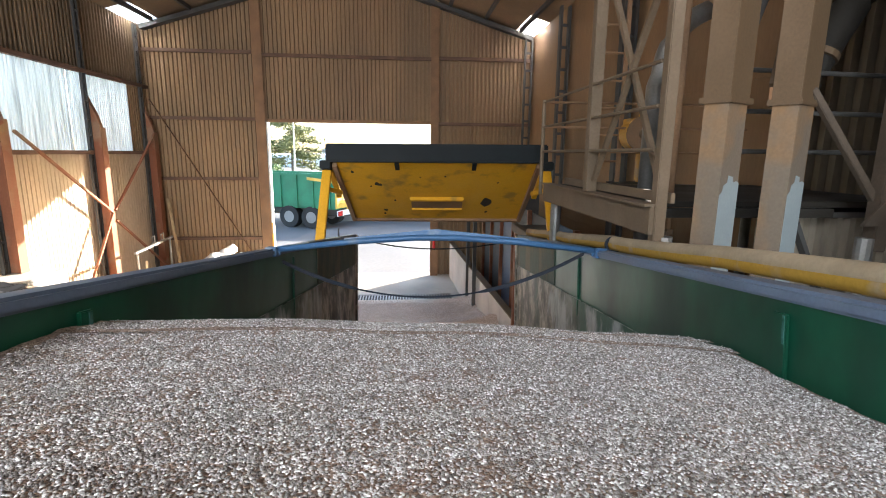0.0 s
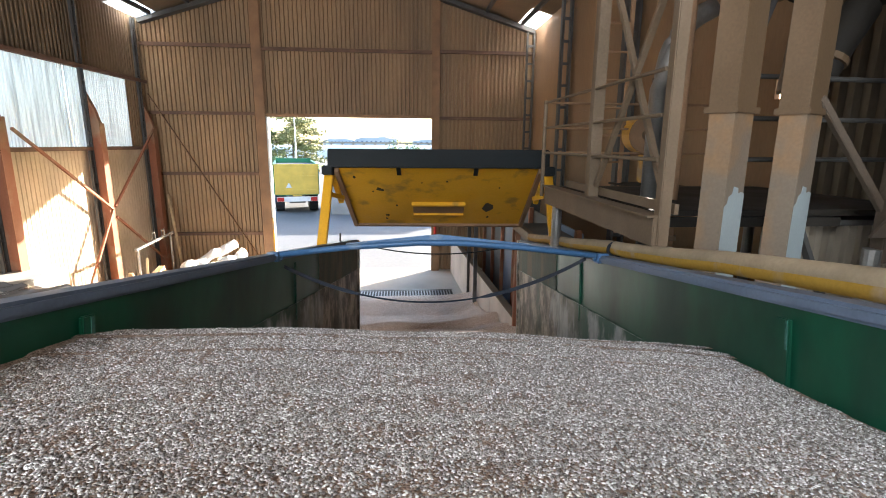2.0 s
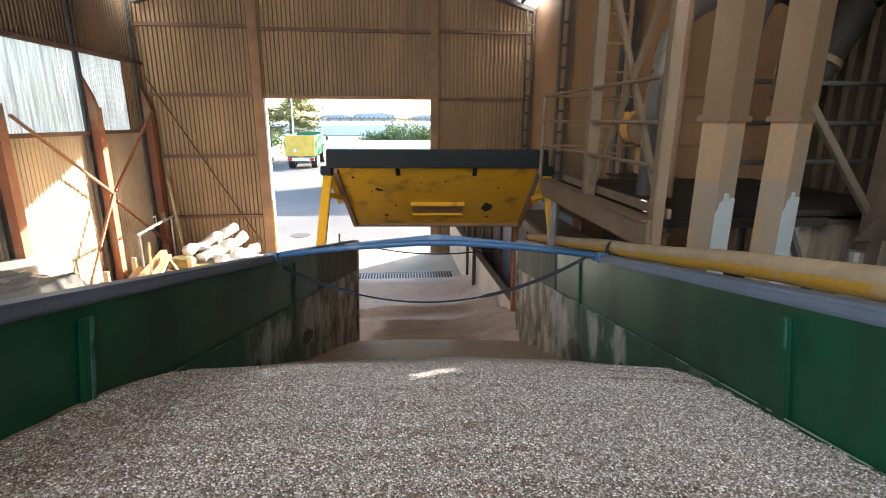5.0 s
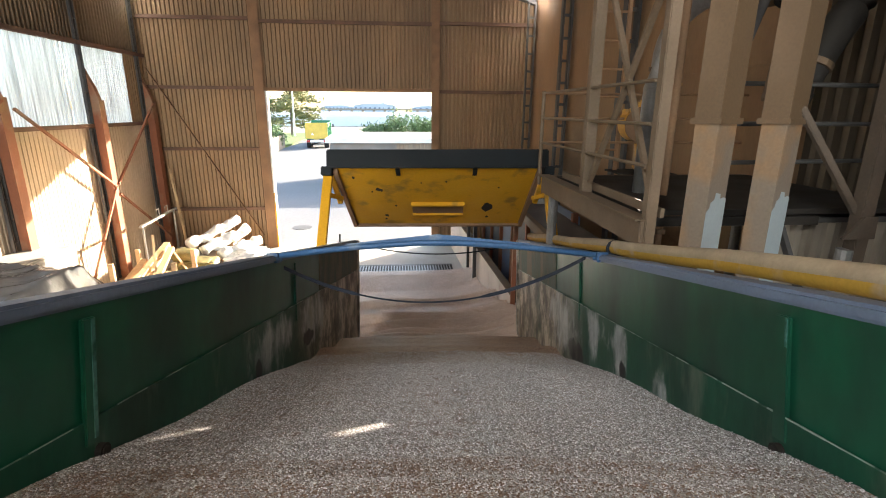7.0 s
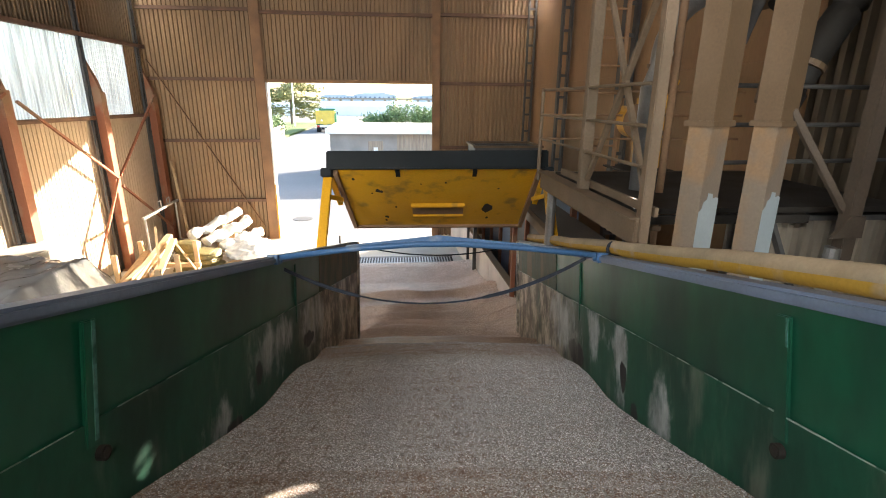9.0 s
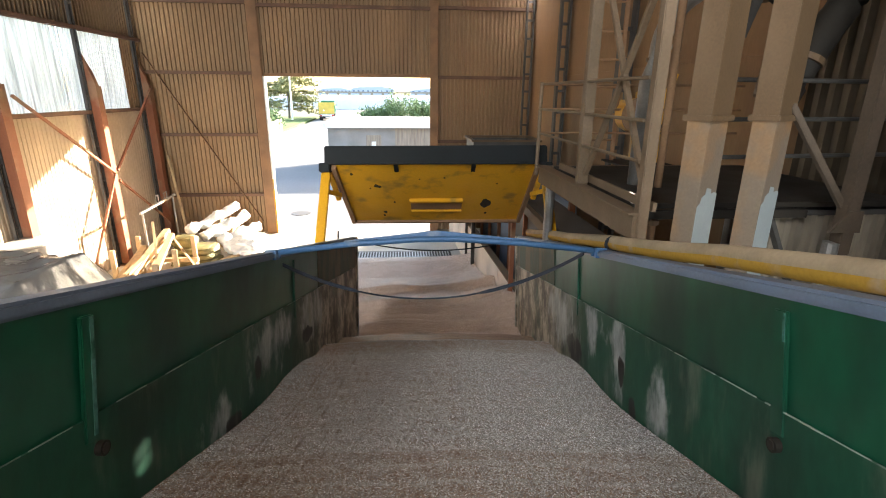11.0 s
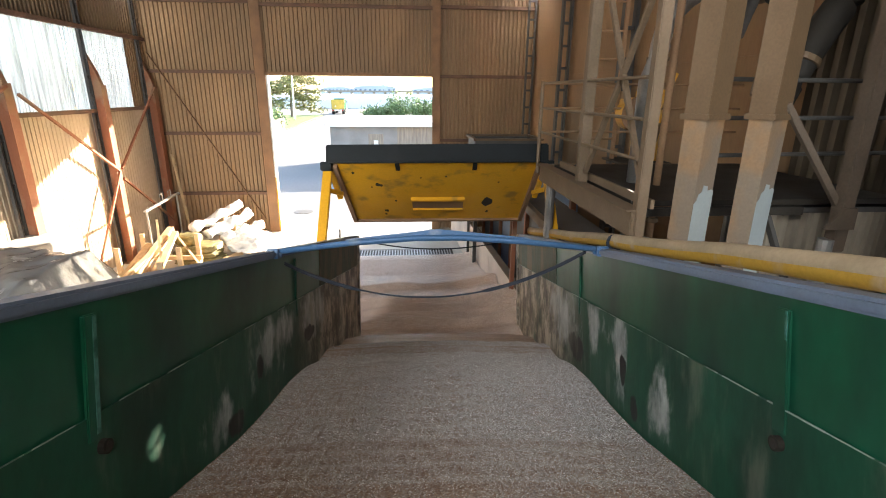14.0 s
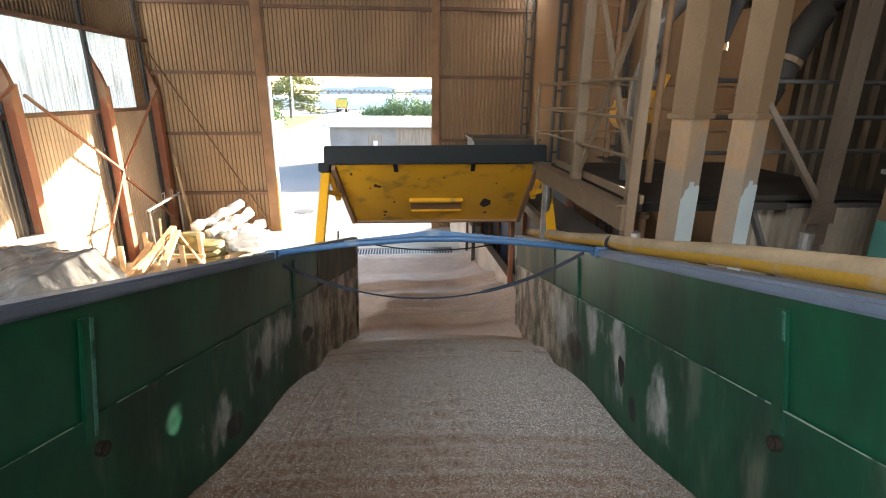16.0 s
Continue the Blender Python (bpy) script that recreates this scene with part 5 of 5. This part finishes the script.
    tagged(done("leaning_pole", tube(bmesh.new(), [(-7.55, 15.5, 0.0), (-8.1, 16.2, 2.5)], 0.04, 10), M["wood"]), "pale pole leaning in the corner", "pole")


build_clutter()


# ---- yard, lane and distance ----
def leaves(bm, centre, spread, count, size, rnd, flat=1.0):
    for _ in range(count):
        p = Vector(centre) + Vector((rnd.gauss(0, spread[0]), rnd.gauss(0, spread[1]), rnd.gauss(0, spread[2])))
        a, b = Vector((rnd.gauss(0, 1), rnd.gauss(0, 1), rnd.gauss(0, flat))).normalized(), Vector((rnd.gauss(0, 1), rnd.gauss(0, 1), rnd.gauss(0, 1))).normalized()
        k = size * rnd.uniform(0.5, 1.3)
        vs = [bm.verts.new(p + q) for q in (a * k, b * k * 0.5, -a * k, -b * k * 0.5)]
        bm.faces.new(vs)


def build_tree(name, x, y, h, r, material, label, conifer, seed):
    rnd = random.Random(seed)
    t = thing(name, pose(x, y, -0.02), label, "tree")
    bm = tube(bmesh.new(), [(0, 0, 0), (0.1, 0, h * 0.35), (0, 0.1, h * 0.7), (0, 0, h * 0.97)], h * 0.012, 10, 0.03)
    crown = bmesh.new()
    for k in range(52 if conifer else 30):
        z = h * (0.10 + 0.88 * k / 52) if conifer else h * rnd.uniform(0.2, 0.95)
        an = rnd.uniform(0, 6.283)
        reach = r * (1.05 - z / h) ** 0.7 * rnd.uniform(0.6, 1.15) if conifer else r * rnd.uniform(0.3, 1)
        tip = Vector((math.cos(an) * reach, math.sin(an) * reach, z - (0.10 * reach if conifer else -0.2)))
        tube(bm, [(0, 0, z), tip], 0.05, 5, 0.012)
        for q in range(6):
            c = Vector((0, 0, z)).lerp(tip, 0.25 + 0.15 * q)
            leaves(crown, c, (0.62, 0.62, 0.26 if conifer else 0.4), 40, 0.30, rnd, 0.4)
    part("trunk", bm, M["bark"], t)
    part("crown", crown, material, t)


def build_far():
    rnd = random.Random(3)
    build_tree("conifer_tree", -20.3, 92, 17.5, 6.8, M["larch"], "tall sunlit conifer with drooping yellow-green branches", True, 1)
    build_tree("round_tree", -26.5, 92, 8, 3.2, M["leaf"], "leafy tree behind the fence", False, 2)
    for i, (x, y, w, h) in enumerate(((-5.4, 76, 1.5, 2.6), (-3.4, 78, 1.5, 3.0), (-1.4, 77, 2.2, 4.2), (1.2, 76, 2.2, 3.5), (3.4, 75, 2.0, 3.0), (-15.0, 57, 0.9, 1.7), (-16.8, 64, 1.4, 2.2))):
        t = thing("garden_shrub", pose(x, y, -0.02), "loose green shrub in the sun beside the yard", "shrub", "shrubs")
        bm = bmesh.new()
        crown = bmesh.new()
        for k in range(16):
            tip = Vector((rnd.gauss(0, w * 0.45), rnd.gauss(0, w * 0.45), h * rnd.uniform(0.4, 1.0)))
            tube(bm, [(0, 0, 0), tip], 0.03, 5, 0.01)
            for q in range(3):
                leaves(crown, tip * (0.5 + 0.22 * q), (w * 0.2, w * 0.2, h * 0.12), 40, 0.2, rnd)
        part("stem", bm, M["bark"], t)
        part("foliage", crown, M["leaf"], t)
    # outbuilding with boarded side
    sx0, sx1, sy0, sy1 = -5.2, 6.0, 29.6, 34.0
    sh = thing("boarded_outbuilding", pose(0, 0, 0), "low weathered outbuilding with boarded front and pale flat roof", "outbuilding")
    part("wall", B(sx0, sx1, sy0 + 0.03, sy1, 0, 2.62), M["roofing"], sh, "pale rendered wall")
    roof = part("roof", poly(bmesh.new(), [(sx0 - 0.2, sy0 - 0.25, 2.63), (sx1, sy0 - 0.25, 2.63), (sx1, sy1, 2.80), (sx0 - 0.2, sy1, 2.80)], (0, 0, 0.1)), M["roofing"], sh, "pale felt roof")
    part("fascia", B(sx0 - 0.2, sx1, sy0 - 0.29, sy0 - 0.255, 2.47, 2.73), M["white"], roof)
    door = part("door", B(-3.05, -2.2, sy0 - 0.02, sy0 + 0.028, 0.02, 2.05), M["plank"], sh, "grey door with a white notice")
    part("notice", B(-2.75, -2.5, sy0 - 0.026, sy0 - 0.021, 1.35, 1.7), M["white"], door)
    for k in range(30):
        x = -1.4 + k * 0.245
        part("board", B(x, x + 0.235, sy0 + 0.0, sy0 + 0.028, 0.05, 2.48), M["plank"], sh)
    # lane edge: fence, pole, verge
    f = thing("picket_fence", pose(0, 0, 0), "weathered wooden fence along the lane", "fence")
    for k in range(26):
        x, y = -13.2 - 0.05 * k, 44 + 0.62 * k
        part("picket", B(x - 0.02, x + 0.02, y - 0.22, y + 0.22, 0.05, 1.45 + 0.12 * rnd.random()), M["plank"], f)
        if k % 5 == 0:
            part("post", B(x - 0.09, x - 0.022, y - 0.05, y + 0.05, -0.01, 1.6), M["plank"], f)
    tagged(done("lamp_pole", tube(bmesh.new(), [(-18.6, 86, -0.2), (-18.6, 86, 13)], 0.14, 10, 0.08), M["white"]), "slender pale pole beside the lane", "pole")
    structure("verge", poly(bmesh.new(), [(-24, 58, -0.2), (-15.0, 58, -0.2), (-16.2, 100, -0.2), (-26, 100, -0.2)], (0, 0, 0.22)), M["grass"], "green grass verge beside the lane", "verge")
    structure("verge_far", poly(bmesh.new(), [(-8.6, 60, -0.2), (12, 60, -0.2), (12, 66, -0.2), (-9.0, 66, -0.2)], (0, 0, 0.24)), M["grass"], "strip of grass beyond the outbuilding", "verge")
    # log pile or trailer bed by the shrubs
    lp = thing("flat_wagon", pose(-4.6, 71, -0.2), "pale flat wagon parked by the shrubs", "wagon")
    part("bed", B(-0.3, 4.6, -1, 1, 0.75, 0.95), M["plank"], lp)
    for x in (0.6, 3.6):
        for y in (-0.9, 0.9):
            part("wheel", tube(bmesh.new(), [(x, y - 0.1, 0.37), (x, y + 0.1, 0.37)], 0.37, 14), M["tyre"], lp)
    part("headboard", B(-0.3, -0.22, -1, 1, 0.951, 1.5), M["plank"], lp)
    # quay wall, bridge-like quay with a crane and barges in the distance
    q = thing("long_white_greenhouse", pose(0, 0, -0.25), "long white film-covered greenhouses in the distance", "greenhouse")
    for k in range(5):
        bm = bmesh.new()
        y = 150 + 10 * k
        pts = [(-70, y, 0), (-70, y, 2.6)] + [(-70, y + 5 - 5 * math.cos(a * math.pi / 10), 2.6 + 1.2 * math.sin(a * math.pi / 10)) for a in range(1, 10)] + [(-70, y + 10, 2.6), (-70, y + 10, 0)]
        poly(bm, pts, (150, 0, 0))
        part("bay", bm, M["white_sheet"], q)
    v = thing("far_viaduct", pose(0, 0, -0.25), "low dark viaduct across the distance", "viaduct")
    part("deck", B(-140, 160, 330, 336, 4.4, 5.4), M["plank"], v)
    for k in range(42):
        part("pier", B(-138 + 7 * k, -136.6 + 7 * k, 331, 335, 0, 4.399), M["plank"], v)
    for x, w, h in ((-52, 26, 1.0), (-22, 34, 2.4), (30, 44, 1.2)):
        b = thing("far_building", pose(x, 420, -0.25), "pale hazy low building on the skyline", "building", "skyline buildings")
        part("wall", B(-w / 2, w / 2, 0, 14, 0, 5.5 + h), M["haze"], b)
        part("roof", poly(bmesh.new(), [(-w / 2 - 1, 0, 5.5 + h), (w / 2 + 1, 0, 5.5 + h), (w * 0.2, 0, 7.4 + h), (-w * 0.3, 0, 7.0 + h)], (0, 14, 0)), M["haze"], b)
        for c in range(9):
            part("window", B(-w / 2 + (c + 0.3) * w / 9, -w / 2 + (c + 0.7) * w / 9, -0.1, -0.01, 5.0, 6.0 + h * 0.3), M["rim"], b)
    k = thing("far_crane", pose(-14, 410, -0.25), "slender hazy crane on the skyline", "crane")
    part("mast", beam(bmesh.new(), (0, 0, 0), (0, 0, 11), 0.7, 0.7), M["haze"], k)
    part("jib", beam(bmesh.new(), (0, 0, 10), (-16, 0, 8), 0.5, 0.5), M["haze"], k)


build_far()


# ---- the tractor and trailer that drive off ----
def wheel(name, parent, x, y, r, w):
    t = part(name, tube(bmesh.new(), [(x - w / 2, y, r), (x + w / 2, y, r)], r, 24), M["tyre"], parent, "black ribbed tyre")
    part("rim", tube(bmesh.new(), [(x - w / 2 - 0.01, y, r), (x + w / 2 + 0.01, y, r)], r * 0.52, 18), M["roofing"], t, "pale wheel rim")


def build_vehicle():
    v = thing("farm_trailer", pose(0, 0, 0), "green tipping trailer with a bright yellow tailgate, driving off", "trailer")
    for s in (-1, 1):
        side = part("side", B(s * 1.17, s * 1.22, 0.05, 6.6, 1.15, 2.75), M["vgreen"], v)
        for k in range(7):
            part("stake", B(s * 1.222, s * 1.28, 0.3 + k * 0.98, 0.4 + k * 0.98, 1.1, 2.78), M["vgreen"], side)
        part("top_rail", B(s * 1.15, s * 1.27, 0.05, 6.6, 2.752, 2.85), M["vgreen"], side)
        part("hinge_arm", beam(bmesh.new(), (s * 1.31, 0.0, 2.45), (s * 1.31, 1.6, 2.6), 0.05, 0.14), M["vyellow"], v)
        for y in (1.5, 2.85):
            wheel("wheel", v, s * 0.98, y, 0.58, 0.5)
        part("tail_lamp", B(s * 0.75, s * 1.12, -0.10, -0.05, 0.72, 0.95), M["red"], v, "red and white tail board")
    part("floor", B(-1.17, 1.17, 0.05, 6.6, 1.05, 1.149), M["vgreen"], v)
    part("headboard", B(-1.17, 1.17, 6.55, 6.6, 1.15, 3.0), M["vgreen"], v)
    gate = part("tailgate", B(-1.22, 1.22, -0.03, 0.045, 1.1, 2.85, 0.01), M["vyellow"], v, "bright yellow tailgate")
    for z in (1.3, 2.1, 2.6):
        part("rib", B(-1.2, 1.2, -0.07, -0.032, z, z + 0.08), M["vyellow"], gate)
    for x in (-1.19, -0.4, 0.4, 1.11):
        part("rib", B(x, x + 0.08, -0.068, -0.034, 1.12, 2.83), M["vyellow"], gate)
    part("triangle", poly(bmesh.new(), [(-0.62, -0.074, 1.5), (-0.28, -0.074, 1.5), (-0.45, -0.074, 1.8)], (0, 0.004, 0)), M["white"], gate, "white warning triangle")
    part("bumper", B(-1.15, 1.15, -0.05, 0.0, 0.70, 0.98), M["white"], v)
    part("chassis", B(-0.45, 0.45, 0.01, 7.3, 0.6, 1.049), M["dark_steel"], v)
    part("plate", B(-0.26, 0.26, -0.06, -0.052, 1.0, 1.09), M["vyellow"], v)
    part("cover", B(-1.14, 1.14, 0.06, 6.5, 2.60, 2.70), M["dark_steel"], v, "dark netting over the load")
    t = thing("farm_tractor", pose(0, 0, 0), "slate-blue tractor pulling the trailer", "tractor")
    for s in (-1, 1):
        wheel("rear_wheel", t, s * 0.92, 0.0, 0.9, 0.6)
        wheel("front_wheel", t, s * 0.9, 2.7, 0.65, 0.5)
        part("fender", B(s * 0.62, s * 1.22, -0.7, 0.7, 1.82, 1.9, 0.03), M["vblue"], t)
        part("mirror", B(s * 1.25, s * 1.42, 0.9, 1.0, 2.1, 2.5, 0.02), M["black"], t)
    part("bonnet", B(-0.45, 0.45, 1.1, 3.3, 0.95, 1.85, 0.08), M["vblue"], t)
    part("transmission", B(-0.35, 0.35, -0.5, 3.2, 0.5, 0.949), M["dark_steel"], t)
    cab = part("cab", B(-0.8, 0.8, -0.6, 1.09, 0.96, 2.7, 0.08), M["glass"], t, "dark glazed cab")
    part("cab_roof", B(-0.88, 0.88, -0.7, 1.2, 2.701, 2.9, 0.05), M["white"], cab)
    for x in (-0.8, 0.8):
        for y in (-0.6, 1.08):
            part("cab_post", B(x - 0.05, x + 0.05, y - 0.05, y + 0.05, 1.0, 2.7), M["vblue"], cab)
    return v, t


farm_trailer, farm_tractor = build_vehicle()
DRIVE = [
    (0, -3.9, 27.2, 66), (0.5, -4.5, 27.2, 52), (1, -5.2, 27.6, 36), (1.5, -6.0, 28.6, 24), (2, -7.2, 30.2, 13), (2.5, -7.6, 31.2, 7), (3, -7.8, 32.4, 5),
    (4, -9.0, 37.8, 3), (5.2, -9.8, 46.5, 3), (6.5, -10.5, 56, 4), (8, -10.9, 64, 4), (9, -11.3, 70, 5), (10.2, -12.2, 78.5, 6), (11.5, -13.1, 88, 5), (14, -13.6, 103, 3), (16, -14.4, 118, 3),
]

# ---- what moves ----
def motions():
    walk(trailer, BED_ROWS)
    walk(load, BED_ROWS)
    base, rods = [], []
    for t, m in BED_ROWS:
        h = m @ HINGE
        base.append((t, pose(h.x, h.y, 0, 0, 0, math.degrees(m.to_euler().z))))
        under = base[-1][1].inverted() @ m @ Vector((0, 6.3 - 5.6, FLOOR - 0.085))
        rods.append((t, pose(0, -5.6, under.z)))
    walk(chassis, base)
    walk(ram_rod, rods)
    road = [(t, pose(x, y, 0, 0, 0, h)) for t, x, y, h in DRIVE]
    walk(farm_trailer, road)
    steer = [0, 0, 0, 0, -4, -9, -12, -10, -4] + [0] * (len(road) - 9)
    walk(farm_tractor, [(t, m @ pose(0, 7.2, 0, 0, 0, a) @ pose(0, 0.8, 0)) for (t, m), a in zip(road, steer)])
    times = [0, 1.5, 3, 3.6, 4.2, 5, 5.7, 6.4, 7, 8, 9, 10.5, 12, 13.5, 15, 16]
    for ob, y0 in slabs:
        rows = []
        for t in times:
            y = y0 + slide(t)
            z = level(y - 0.02, t)
            slope = math.degrees(math.atan2(level(y + 0.07, t) - level(y - 0.11, t), 0.18))
            near = float(np.interp(y, [1.95, 2.5], [1.0, 0.15]))
            lean = float(np.interp(t, [0, 3.5, 7, 16], [4.0, 3.5, 0.0, 0.0])) * near
            turn = float(np.interp(t, [0, 4.2, 7, 16], [9.0, 7.0, 0.0, 0.0])) * near
            rows.append((t, pose(0, y, z, slope, lean, turn)))
        walk(ob, rows)


motions()
